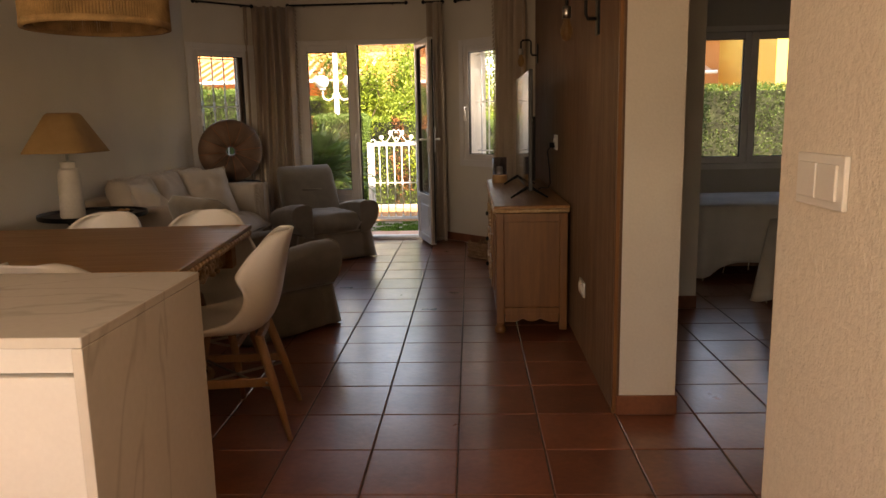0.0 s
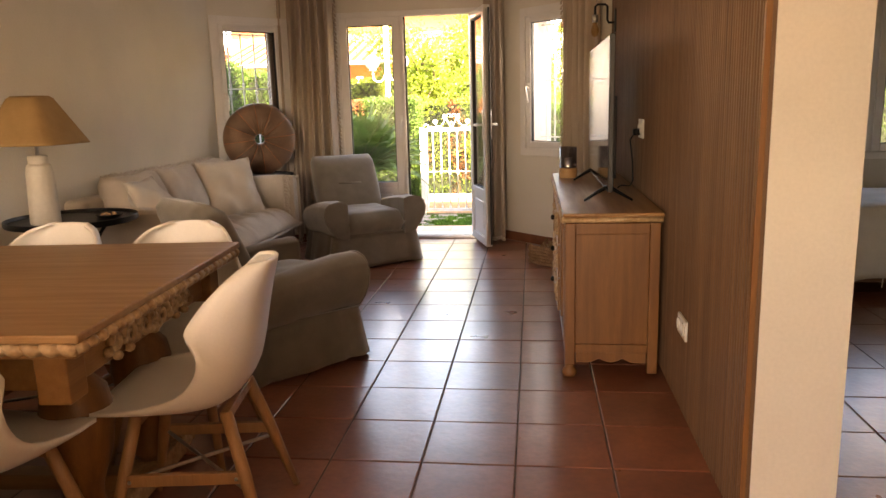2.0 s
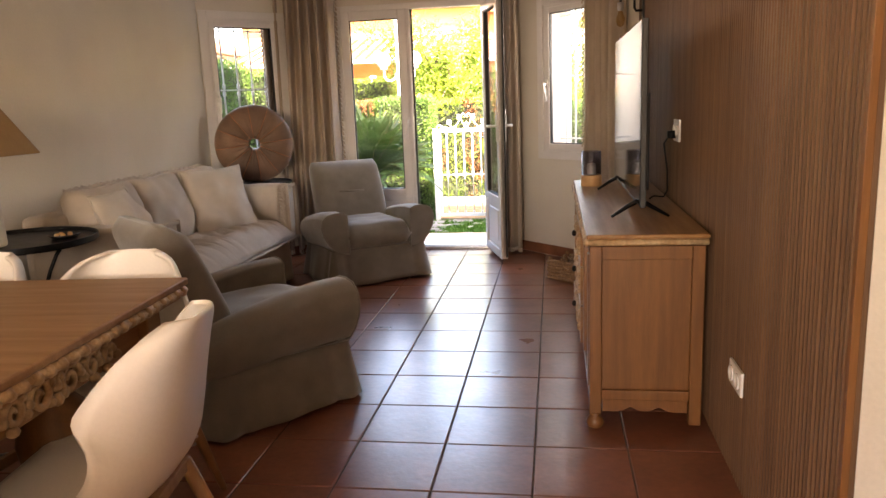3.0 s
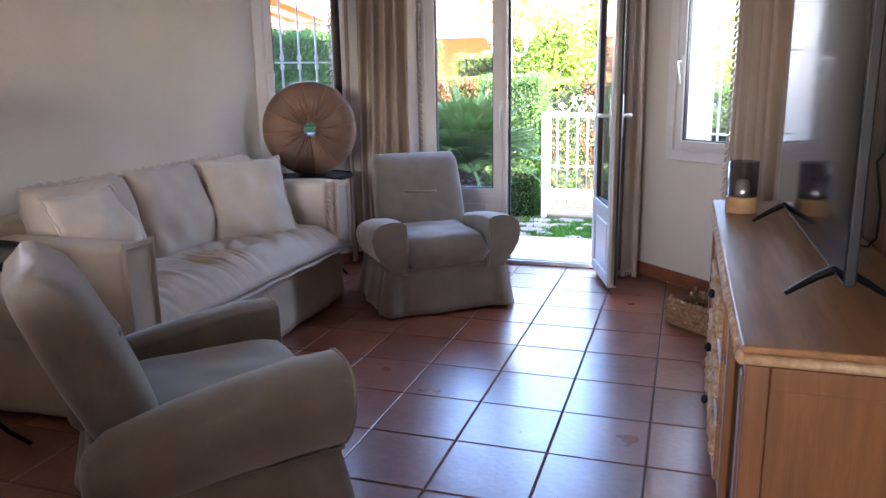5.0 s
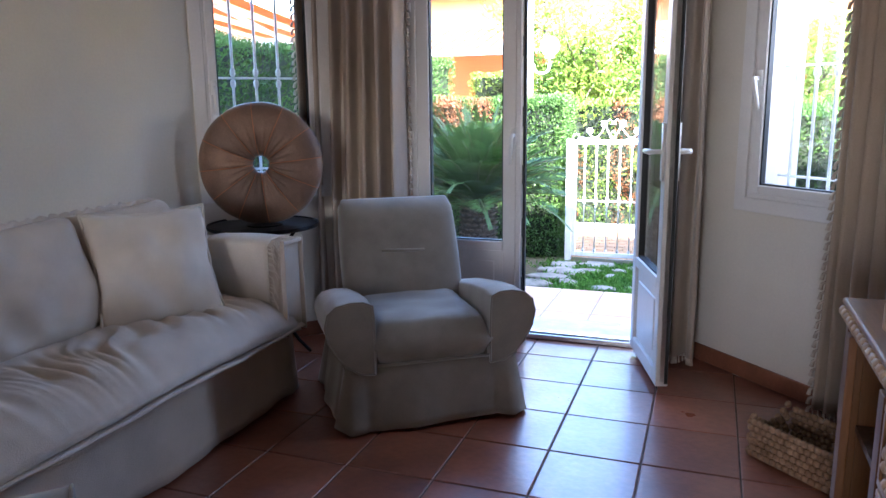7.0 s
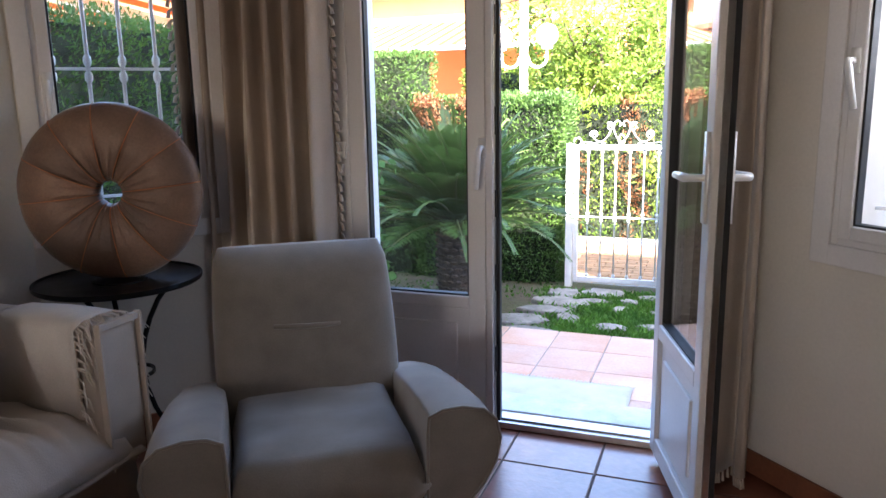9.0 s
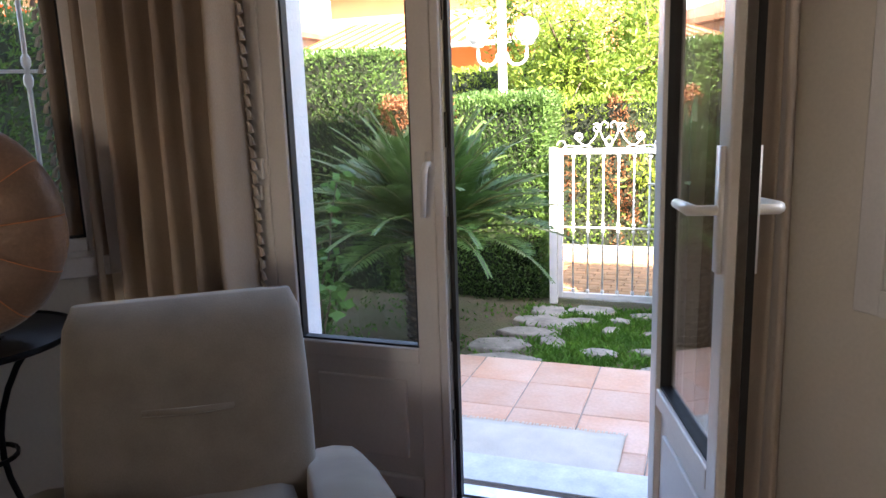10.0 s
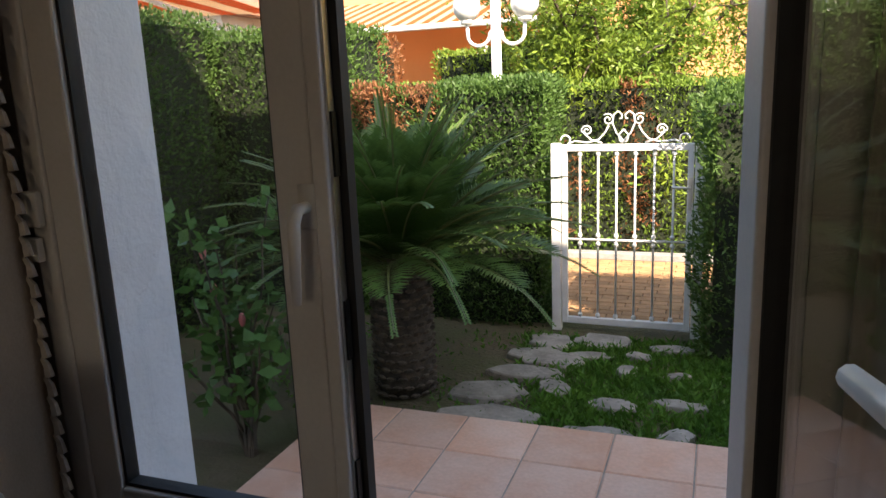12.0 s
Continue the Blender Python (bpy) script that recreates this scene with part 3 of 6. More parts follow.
def curtain(m, width, folds, z0, z1, depth, seed, label, material=None, fringe=(), gather=0.0):
    rng = np.random.default_rng(seed)
    c = thing("curtain", m, label, "curtain")
    nx, nz = folds * 12, 26
    ph = rng.uniform(0, 6.28, 4)

    def at(u, v):
        z = z0 + (z1 - z0) * v
        wv = 1.0 - gather * math.sin(min(1.0, v * 1.1) * math.pi) * 0.5
        x = (u - 0.5) * width * wv + 0.012 * math.sin(9 * u + 3 * v + ph[0])
        f = 2 * math.pi * folds * (u + 0.025 * math.sin(3 * v + ph[1]) + 0.05 * math.sin(5 * u + ph[3]))
        y = depth * (math.sin(f) + 0.3 * math.sin(2.1 * f + ph[2] + v)) * (0.75 + 0.35 * (1 - v)) + 0.012 * math.sin(4 * v + 7 * u + ph[3])
        return (x, y, z)
    bm = bmesh.new()
    loft(bm, [[at(i / nx, j / nz) for i in range(nx + 1)] for j in range(nz + 1)], closed=False)
    put("drape", bm, material or M_CURT, c, smooth=True, solid=0.004)
    bm = bmesh.new()
    for u in fringe:
        for j in range(60):
            v = (j + 0.5) / 60
            p = Vector(at(u, v))
            s = -1 if u < 0.5 else 1
            tube(bm, [p, p + Vector((s * 0.012, -0.004, -0.012)), p + Vector((s * 0.016, -0.006, -0.034))], [0.004, 0.007, 0.009], 5)
    for i in range(nx):
        p = Vector(at((i + 0.5) / nx, 0.0))
        tube(bm, [p, p + Vector((0.002, 0, -0.035))], [0.003, 0.005], 4)
    put("fringe", bm, M_TASSEL, c)["kind"] = "stuff"
    return c


curtain(pose(-2.03, 7.48, 0, 0, 0, 11), 0.59, 6, 0.06, 2.38, 0.060, 3, "taupe linen curtain with tasselled edge drawn beside the terrace door", fringe=(0.0, 1.0))
curtain(pose(-0.35, 7.50, 0, 0, 0, -15), 0.19, 3, 0.05, 2.38, 0.035, 5, "taupe linen curtain hanging behind the open door")
curtain(pose(0.375, 6.90, 0, 0, 0, -45), 0.36, 5, 0.05, 2.38, 0.035, 8, "taupe linen curtain beside the bay window", fringe=(0.0,))
curtain(pose(3.17, 6.72, 0, 0, 0, 0), 0.35, 5, 0.2, 2.3, 0.02, 9, "thin grey curtain beside the bedroom window", M_SHEER)


def rod(p0, p1):
    p0, p1 = Vector(p0), Vector(p1)
    r = thing("curtain_rod", Matrix.Translation(p0), "black metal curtain rod with round ends", "curtain rod")
    bm = bmesh.new()
    v = p1 - p0
    tube(bm, [(0, 0, 0), v], 0.010, 8)
    put("pole", bm, M_BLACK, r, smooth=True)
    for e in (Vector(), v):
        bm = bmesh.new()
        blob(bm, e, (0.02, 0.02, 0.02), None, 10, 8)
        put("finial", bm, M_BLACK, r, smooth=True)

    n = Vector((-v.y, v.x, 0)).normalized()
    for k in (0.12, 0.88):
        bm = bmesh.new()
        tube(bm, [v * k, v * k + n * 0.11], 0.006, 6)
        put("bracket", bm, M_BLACK, r)


rod((-2.54, 6.96, 2.37), (-2.12, 7.38, 2.37))
rod((-1.80, 7.53, 2.39), (-0.62, 7.53, 2.39))
rod((-0.45, 7.53, 2.39), (-0.26, 7.53, 2.39))
rod((-0.13, 7.38, 2.37), (0.46, 6.79, 2.37))


# ---- kitchen island ----
isl = thing("kitchen_island", pose(-0.66, 1.165, 0), "white kitchen island with veined marble top and side", "kitchen island")
put("worktop", boxes((-1.95, 0.0, 0.0, 0.545, 0.88, 0.90)), M_MARBLE, isl, bevel=0.003)
put("side_slab", boxes((-0.02, 0.0, 0.0, 0.545, 0.003, 0.8798)), M_MARBLE, isl, bevel=0.002)
put("carcass", boxes((-1.95, -0.022, 0.05, 0.54, 0.08, 0.878)), M_WHITE, isl)
for k in range(3):
    put("drawer_front", boxes((-0.025 - 0.64 * (k + 1) + 0.004, -0.025 - 0.64 * k, 0.012, 0.046, 0.09, 0.825)), M_WHITE, isl, bevel=0.003)
put("handle_channel", boxes((-1.945, -0.024, 0.02, 0.048, 0.83, 0.876)), M_WHITE, isl, bevel=0.003)
put("plinth", boxes((-1.93, -0.03, 0.07, 0.52, 0.002, 0.079)), M_PVC, isl)

# ---- dining table ----
TB = pose(-1.03, 2.94, 0, 0, 0, 4.0)
tb = thing("dining_table", TB, "honey-coloured wooden dining table with carved edge and apron", "table")
TL, TWD, TZ = 1.62, 1.11, 0.765
put("top", boxes((-TL, 0.0, -TWD / 2, TWD / 2, TZ - 0.022, TZ)), M_WOOD, tb, bevel=0.006)
put("under_edge", boxes((-TL + 0.02, -0.02, -TWD / 2 + 0.02, TWD / 2 - 0.02, TZ - 0.062, TZ - 0.050)), M_WOOD, tb, bevel=0.004)


def rope_edge(bm, p0, p1, r, pitch, zs=1.0):
    p0, p1 = Vector(p0), Vector(p1)
    d = p1 - p0
    k = max(2, int(d.length / pitch))
    ang = math.atan2(d.y, d.x)
    for i in range(k):
        blob(bm, (0, 0, 0), (pitch * 0.62, r * 0.9, r * zs), Matrix.Translation(p0 + d * (i + 0.5) / k) @ Matrix.Rotation(ang, 4, "Z") @ Matrix.Rotation(0.5, 4, "Y"), 8, 5)
    tube(bm, [p0, p1], r * 0.72, 6)


bm = bmesh.new()
for a, b in (((0, -TWD / 2), (0, TWD / 2)), ((-TL, -TWD / 2), (0, -TWD / 2)), ((-TL, TWD / 2), (0, TWD / 2))):
    rope_edge(bm, (a[0] * 0.99 - 0.012, a[1] * 0.98, TZ - 0.036), (b[0] * 0.99 - 0.012, b[1] * 0.98, TZ - 0.036), 0.018, 0.042, 0.85)
put("rope_moulding", bm, M_CARVE, tb, smooth=True)
put("apron", boxes((-TL + 0.14, -0.14, -TWD / 2 + 0.10, -TWD / 2 + 0.13, TZ - 0.17, TZ - 0.062), (-TL + 0.14, -0.14, TWD / 2 - 0.13, TWD / 2 - 0.10, TZ - 0.17, TZ - 0.062), (-0.13, -0.10, -TWD / 2 + 0.14, TWD / 2 - 0.14, TZ - 0.17, TZ - 0.062), (-0.15, -0.07, -TWD / 2 + 0.06, -TWD / 2 + 0.14, TZ - 0.19, TZ - 0.062), (-0.15, -0.07, TWD / 2 - 0.14, TWD / 2 - 0.06, TZ - 0.19, TZ - 0.062)), M_WOODY, tb, bevel=0.005)


def scroll(cx, cz, r, turns, hand, n=26):
    """Points of a flat spiral in x-z."""
    return [(cx + hand * r * (1 - 0.85 * i / n) * math.cos(turns * 2 * math.pi * i / n), cz + r * (1 - 0.85 * i / n) * math.sin(turns * 2 * math.pi * i / n)) for i in range(n + 1)]


def carving(bm, length, height, place):
    """Acanthus-like scrollwork, mirrored, along length; place maps (s, z, out) to a point."""
    for h in (-1, 1):
        for k, (c, r) in enumerate(((0.09, 0.9), (0.24, 0.75), (0.37, 0.55))):
            pts = scroll(h * c * length, 0.0, r * height * 0.42, 1.5, h)
            tube(bm, [place(s, z, 0.006) for s, z in pts], [0.012 - 0.006 * i / len(pts) for i in range(len(pts))], 6)
            for q in range(4):
                a = q * 1.3 + k
                p = place(h * (c + 0.07 * math.cos(a)) * length, height * 0.32 * math.sin(a), 0.006)
                blob(bm, p, (0.016, 0.016, 0.014), None, 6, 4)
    for z in (-0.25, 0.05, 0.3):
        blob(bm, place(0, z * height, 0.008), (0.016, 0.016, 0.018), None, 6, 4)


bm = bmesh.new()
carving(bm, 0.62, 0.115, lambda s, z, o: (-0.097 + o, s, TZ - 0.125 + z))
put("carved_scroll", bm, M_CARVE, tb, smooth=True)
bm = bmesh.new()
carving(bm, 0.62, 0.115, lambda s, z, o: (-TL / 2 + s, -TWD / 2 + 0.097 - o, TZ - 0.125 + z))
put("carved_scroll", bm, M_CARVE, tb, smooth=True)
for lx in (-0.24, -TL + 0.24):
    for ly in (-0.20, 0.20):
        bm = bmesh.new()
        lathe(bm, [(0.05, 0.10), (0.06, 0.13), (0.045, 0.17), (0.05, 0.22), (0.085, 0.32), (0.10, 0.42), (0.085, 0.50), (0.05, 0.54), (0.065, 0.57), (0.055, 0.60)], 20, (lx, ly, 0))
        put("leg", bm, M_WOODZ, tb, smooth=True)
    bm = bmesh.new()
    box(bm, lx - 0.05, lx + 0.05, -0.36, 0.36, 0.03, 0.10)
    for s in (-1, 1):
        tube(bm, [(lx, s * 0.32, 0.085), (lx, s * 0.40, 0.06), (lx, s * 0.46, 0.035)], [0.05, 0.045, 0.033], 10)
        for q in (-0.025, 0.0, 0.025):
            tube(bm, [(lx + q, s * 0.36, 0.11), (lx + q, s * 0.43, 0.075), (lx + q, s * 0.48, 0.03)], [0.012, 0.012, 0.01], 6)
    put("sledge_foot", bm, M_CARVE, tb, smooth=False, bevel=0.008)
put("stretcher", boxes((-TL + 0.24, -0.24, -0.035, 0.035, 0.10, 0.15)), M_WOOD, tb, bevel=0.006)
for lx in (-0.24, -TL + 0.24):
    put("crossbeam", boxes((lx - 0.05, lx + 0.05, -0.34, 0.34, 0.60, TZ - 0.062)), M_WOODY, tb, bevel=0.006)


# ---- shell chairs ----
def shell_chair(m):
    c = thing("dining_chair", m, "white moulded tub chair with splayed beech legs", "chair", "chairs round the table")
    prof = [(0.235, 0.425, 0.17, 0.0, 0.0), (0.215, 0.443, 0.205, 0.004, 0.0), (0.10, 0.435, 0.235, 0.03, 0.0), (-0.03, 0.425, 0.245, 0.075, 0.0), (-0.12, 0.435, 0.25, 0.125, 0.02), (-0.175, 0.48, 0.25, 0.14, 0.05), (-0.205, 0.56, 0.235, 0.11, 0.09), (-0.225, 0.65, 0.21, 0.06, 0.09), (-0.245, 0.74, 0.18, 0.02, 0.075), (-0.262, 0.80, 0.14, 0.0, 0.055), (-0.27, 0.825, 0.085, -0.006, 0.04)]

    def interp(t):
        f = t * (len(prof) - 1)
        i = min(int(f), len(prof) - 2)
        k = f - i
        g = lambda j: prof[max(0, min(len(prof) - 1, j))]
        out = []
        for q in range(5):
            a, b, cc, d = g(i - 1)[q], g(i)[q], g(i + 1)[q], g(i + 2)[q]
            out.append(0.5 * (2 * b + (cc - a) * k + (2 * a - 5 * b + 4 * cc - d) * k * k + (3 * b - a - 3 * cc + d) * k ** 3))
        return out
    nu, nv = 30, 20
    rows = []
    for i in range(nu + 1):
        y, z, w, rise, wrap = interp(i / nu)
        r = []
        for j in range(nv + 1):
            v = 2 * j / nv - 1
            x = w * math.sin(v * math.pi / 2 * 0.96)
            r.append((x, y + wrap * abs(v) ** 2.4 * 1.5, z + rise * abs(v) ** 2.6))
        rows.append(r)
    bm = bmesh.new()
    loft(bm, rows, closed=False)
    put("seat_shell", bm, M_SHELL, c, smooth=True, solid=0.011)
    feet = [(0.20, 0.215), (-0.20, 0.215), (0.215, -0.24), (-0.215, -0.24)]
    tops = [(0.13, 0.12), (-0.13, 0.12), (0.13, -0.13), (-0.13, -0.13)]
    for (fx, fy), (tx, ty) in zip(feet, tops):
        bm = bmesh.new()
        tube(bm, [(tx, ty, 0.41), (tx + (fx - tx) * 0.45, ty + (fy - ty) * 0.45, 0.23), (fx, fy, 0.001)], [0.018, 0.0185, 0.011], 10)
        put("leg", bm, M_LEG, c, smooth=True)
    for s in (1, -1):
        bm = bmesh.new()
        box(bm, s * 0.165 - 0.009, s * 0.165 + 0.009, -0.17, 0.155, 0.215, 0.25)
        put("brace", bm, M_LEG, c, bevel=0.003)
    bm = bmesh.new()
    tube(bm, [(0.16, 0.15, 0.23), (-0.165, -0.17, 0.20)], 0.006, 6)
    tube(bm, [(-0.16, 0.15, 0.23), (0.165, -0.17, 0.20)], 0.006, 6)
    for fx, fy in ((0.176, 0.0), (-0.176, 0.0)):
        for yy in (-0.155, 0.14):
            blob(bm, (fx, yy, 0.232), (0.006, 0.006, 0.006), None, 6, 4)
    put("wire_brace", bm, M_STEEL, c)
    for yy in (-0.14, 0.105):
        put("seat_support", boxes((-0.14, 0.14, yy, yy + 0.025, 0.385, 0.415)), M_LEG, c, bevel=0.003)
    return c


ch = shell_chair(pose(-1.0, 2.90, 0, 0, 0, 90 + 8))
copy_thing(ch, pose(-1.28, 3.36, 0, 0, 0, 180 + 6))
copy_thing(ch, pose(-1.80, 3.33, 0, 0, 0, 180 - 4))
copy_thing(ch, pose(-1.38, 2.46, 0, 0, 0, -8))
copy_thing(ch, pose(-2.0, 2.42, 0, 0, 0, 4))

# ---- pendant lamp ----
pn = thing("pendant_lamp", pose(-1.55, 3.12, 1.66), "round rope-wound drum pendant lamp", "lamp")
R = 0.285
bm = bmesh.new()
for zz in (0.0, 0.30):
    lathe(bm, [(R - 0.012, zz - 0.012), (R + 0.006, zz - 0.012), (R + 0.006, zz + 0.012), (R - 0.012, zz + 0.012), (R - 0.012, zz - 0.012)], 48, caps=False)
put("ring", bm, M_ROPE, pn, smooth=True)
bm = bmesh.new()
for i in range(150):
    a = 2 * math.pi * i / 150
    for rr in (R, R - 0.05):
        tube(bm, [(rr * math.cos(a), rr * math.sin(a), 0.0), (rr * math.cos(a + 0.02), rr * math.sin(a + 0.02), 0.30)], 0.0048, 4)
ob = put("rope_strand", bm, M_ROPE, pn)
ob["kind"] = "stuff"
bm = bmesh.new()
tube(bm, [(0, 0, 0.30), (0, 0, CEIL - 1.66)], 0.004, 6)
lathe(bm, [(0.05, CEIL - 1.66 - 0.03), (0.05, CEIL - 1.66 - 0.002)], 16)
for k in range(3):
    a = k * 2.094
    tube(bm, [(0, 0, 0.31), (R * math.cos(a), R * math.sin(a), 0.30)], 0.003, 5)
put("cord", bm, M_BLACK, pn)


# ---- round side tables and their lamps ----
def round_table(m, r, h, label, rim=0.018):
    t = thing("side_table", m, label, "table", "round black side tables")
    bm = bmesh.new()
    lathe(bm, [(0.01, h - 0.012), (r - 0.006, h - 0.012), (r, h - 0.006), (r, h + rim), (r - 0.004, h + rim), (r - 0.008, h), (0.01, h)], 44)
    put("tray_top", bm, M_BLACK, t, smooth=False, bevel=0.002)
    for k in range(3):
        a = 2 * math.pi * k / 3 + 0.5
        bm = bmesh.new()
        pts = []
        for i in range(11):
            f = i / 10
            rr = r * (0.62 - 0.50 * math.sin(f * math.pi) ** 0.8 + 0.12 * f)
            pts.append((rr * math.cos(a), rr * math.sin(a), h - 0.014 - (h - 0.022) * f))
        tube(bm, pts, 0.009, 8)
        put("leg", bm, M_BLACK, t, smooth=True)
    bm = bmesh.new()
    lathe(bm, [(0.08, h * 0.5 - 0.006), (0.088, h * 0.5 - 0.006), (0.088, h * 0.5 + 0.006), (0.08, h * 0.5 + 0.006), (0.08, h * 0.5 - 0.006)], 20, caps=False)
    put("ring", bm, M_BLACK, t)
    return t


round_table(pose(-2.31, 7.00, 0), 0.275, 0.685, "round black metal table with bowed legs in the bay corner", 0.008)
round_table(pose(-2.31, 4.37, 0, 0, 0, 30), 0.31, 0.715, "round black metal tray table beside the sofa")

lp = thing("table_lamp", pose(-2.37, 4.25, 0.716), "white ceramic table lamp with brown linen shade", "lamp")
bm = bmesh.new()
lathe(bm, [(0.02, 0.0), (0.066, 0.0), (0.070, 0.01), (0.062, 0.25), (0.055, 0.285), (0.044, 0.295), (0.046, 0.33), (0.03, 0.335)], 24)
put("base", bm, M_CERAM, lp, smooth=False, bevel=0.004)
bm = bmesh.new()
tube(bm, [(0, 0, 0.33), (0, 0, 0.45)], 0.009, 8)
put("stem", bm, M_STEEL, lp, smooth=True)


def ring4(w, d, z, k=6):
    """A rounded rectangle."""
    out = []
    c = 0.2 * min(w, d)
    for cx, cy, a0 in ((w / 2 - c, d / 2 - c, 0), (-w / 2 + c, d / 2 - c, 90), (-w / 2 + c, -d / 2 + c, 180), (w / 2 - c, -d / 2 + c, 270)):
        for i in range(k):
            a = radians(a0 + 90 * i / (k - 1))
            out.append((cx + c * math.cos(a), cy + c * math.sin(a), z))
    return out


bm = bmesh.new()
loft(bm, [ring4(0.385, 0.385, 0.385), ring4(0.37, 0.37, 0.40), ring4(0.16, 0.16, 0.60), ring4(0.13, 0.13, 0.612)], caps=False)
put("shade", bm, M_SHADE, lp, smooth=True, solid=0.004, m=None)
dish = thing("trinket_dish", pose(-2.16, 4.45, 0.717), "small dark dish with brass trinkets on the tray table", "dish")
bm = bmesh.new()
lathe(bm, [(0.01, 0.0), (0.05, 0.002), (0.07, 0.018), (0.066, 0.018), (0.046, 0.006), (0.01, 0.006)], 20)
put("bowl", bm, M_BLACK, dish, smooth=True)
bm = bmesh.new()
for k in range(5):
    blob(bm, (0.03 * math.cos(k * 1.3), 0.03 * math.sin(k * 1.3), 0.016), (0.012, 0.010, 0.009), None, 8, 5)
put("trinket", bm, M_CANDLEW, dish, smooth=True)

# disc lamp of pleated satin segments
dl = thing("disc_lamp", pose(-2.295, 6.99, 0.989, 0, 0, 26), "large copper-brown satin disc lamp of pleated segments", "lamp")
NS, RO, RI = 12, 0.300, 0.038
for k in range(NS):
    bm = bmesh.new()
    a0 = 2 * math.pi * k / NS + 0.1
    rings = []
    na, nr = 9, 20
    for i in range(na):
        a = a0 + 2 * math.pi / NS * i / (na - 1)
        puff = math.sin(math.pi * i / (na - 1)) ** 0.5
        r = []
        for j in range(nr):
            t = 2 * math.pi * j / nr
            rad = (RO + RI) / 2 + (RO - RI) / 2 * math.cos(t) * (0.985 + 0.015 * puff)
            th = 0.085 * math.copysign(abs(math.sin(t)) ** 0.75, math.sin(t)) * (0.55 + 0.35 * (1 - math.cos(t)) / 2 + 0.12) * (0.94 + 0.06 * puff)
            if math.cos(t) < -0.3:
                th *= 0.9 + 0.1 * math.sin(i * 2.2)
            r.append((rad * math.cos(a), th, rad * math.sin(a)))
        rings.append(r)
    loft(bm, rings, caps=False)
    put("segment", bm, M_DISC, dl, smooth=True)
    bm = bmesh.new()
    pts = []
    for j in range(21):
        t = math.pi + math.pi * j / 20
        rad = (RO + RI) / 2 + (RO - RI) / 2 * math.cos(t) * 0.987
        th = 0.0865 * math.copysign(abs(math.sin(t)) ** 0.75, math.sin(t)) * (0.55 + 0.35 * (1 - math.cos(t)) / 2 + 0.12) * 0.955
        pts.append((rad * math.cos(a0), th - 0.0005, rad * math.sin(a0)))
    tube(bm, pts, 0.0016, 4)
    put("seam", bm, M_SEAM, dl)
bm = bmesh.new()
lathe(bm, [(0.09, -0.304), (0.09, -0.298), (0.02, -0.290), (0.02, -0.27)], 20)
put("foot", bm, M_BLACK, dl)


# ---- sofa ----
def skirt(parent, x0, x1, y0, y1, z0, z1, material, flare=0.02, seed=0, name="skirt", pleats=True):
    """A cloth valance round a rectangle, in slight folds with corner pleats."""
    rng = np.random.default_rng(seed)
    ph = rng.uniform(0, 6.28, 3)
    per = []
    n = 34
    for (ax, ay), (bx, by) in (((x0, y0), (x1, y0)), ((x1, y0), (x1, y1)), ((x1, y1), (x0, y1)), ((x0, y1), (x0, y0))):
        nx, ny = (by - ay), -(bx - ax)
        ln = math.hypot(nx, ny)
        for i in range(n):
            f = i / n
            per.append((ax + (bx - ax) * f, ay + (by - ay) * f, nx / ln, ny / ln, f * ln, min(f, 1 - f) * ln))
    rings = []
    for j in range(9):
        v = j / 8
        r = []
        for x, y, nx, ny, s, e in per:
            o = flare * (1 - v) + 0.008 * (1 - v) * math.sin(14 * s + ph[0]) + 0.004 * (1 - v) * math.sin(31 * s + ph[1])
            if pleats:
                o += 0.018 * (1 - v) * math.exp(-(e / 0.05) ** 2) - 0.012 * math.exp(-((e - 0.085) / 0.018) ** 2) * (1 - 0.4 * v)
            r.append((x + nx * o, y + ny * o, z0 + (z1 - z0) * v + 0.006 * (1 - v) * math.sin(5 * s + ph[2])))
        rings.append(r)
    bm = bmesh.new()
    loft(bm, rings, caps=False)
    return put(name, bm, material, parent, smooth=True, solid=0.005)


SX0, SX1, SY0, SY1 = -2.645, -1.88, 4.76, 6.60
sf = thing("sofa", pose(0, 0, 0), "oatmeal linen slipcovered sofa with loose back cushions", "sofa")
put("base", boxes((SX0 + 0.02, SX1 - 0.06, SY0 + 0.02, SY1 - 0.02, 0.10, 0.33)), M_SOFA, sf, bevel=0.02)
skirt(sf, SX0 + 0.01, SX1 - 0.045, SY0 + 0.01, SY1 - 0.01, 0.015, 0.34, M_SOFA, 0.022, 4)
# long seat cushion with drawn wrinkles and a flanged front edge
bm = bmesh.new()
nx, ny = 34, 280
rows = []
for i in range(nx + 1):
    u = i / nx
    r = []
    for j in range(ny + 1):
        v = j / ny
        x = SX0 + 0.18 + u * (SX1 + 0.055 - SX0 - 0.18)
        y = SY0 + 0.09 + v * (SY1 - SY0 - 0.18)
        e = min(v, 1 - v) * (SY1 - SY0)
        crown = 0.455 + 0.03 * math.sin(min(1.0, e / 0.5) * math.pi / 2)
        roll = max(0.0, (u - 0.72) / 0.28)
        z = crown - 0.125 * roll ** 2.2
        wv = noise.noise((x * 2.0, y * 2.2, 0.0))
        fold = 0.9 - 3.4 * abs(noise.noise((x * 3.2 + y * 2.2, y * 15.0 + 4.0 * wv, 2.0)))
        z += 0.017 * fold * math.exp(-((u - 0.62) / 0.26) ** 2) * (0.45 + max(0, noise.noise((x * 3, y * 2.4, 5.0)) + 0.35))
        z += 0.010 * wv
        r.append((x, y, z))
    rows.append(r)
loft(bm, rows, closed=False)
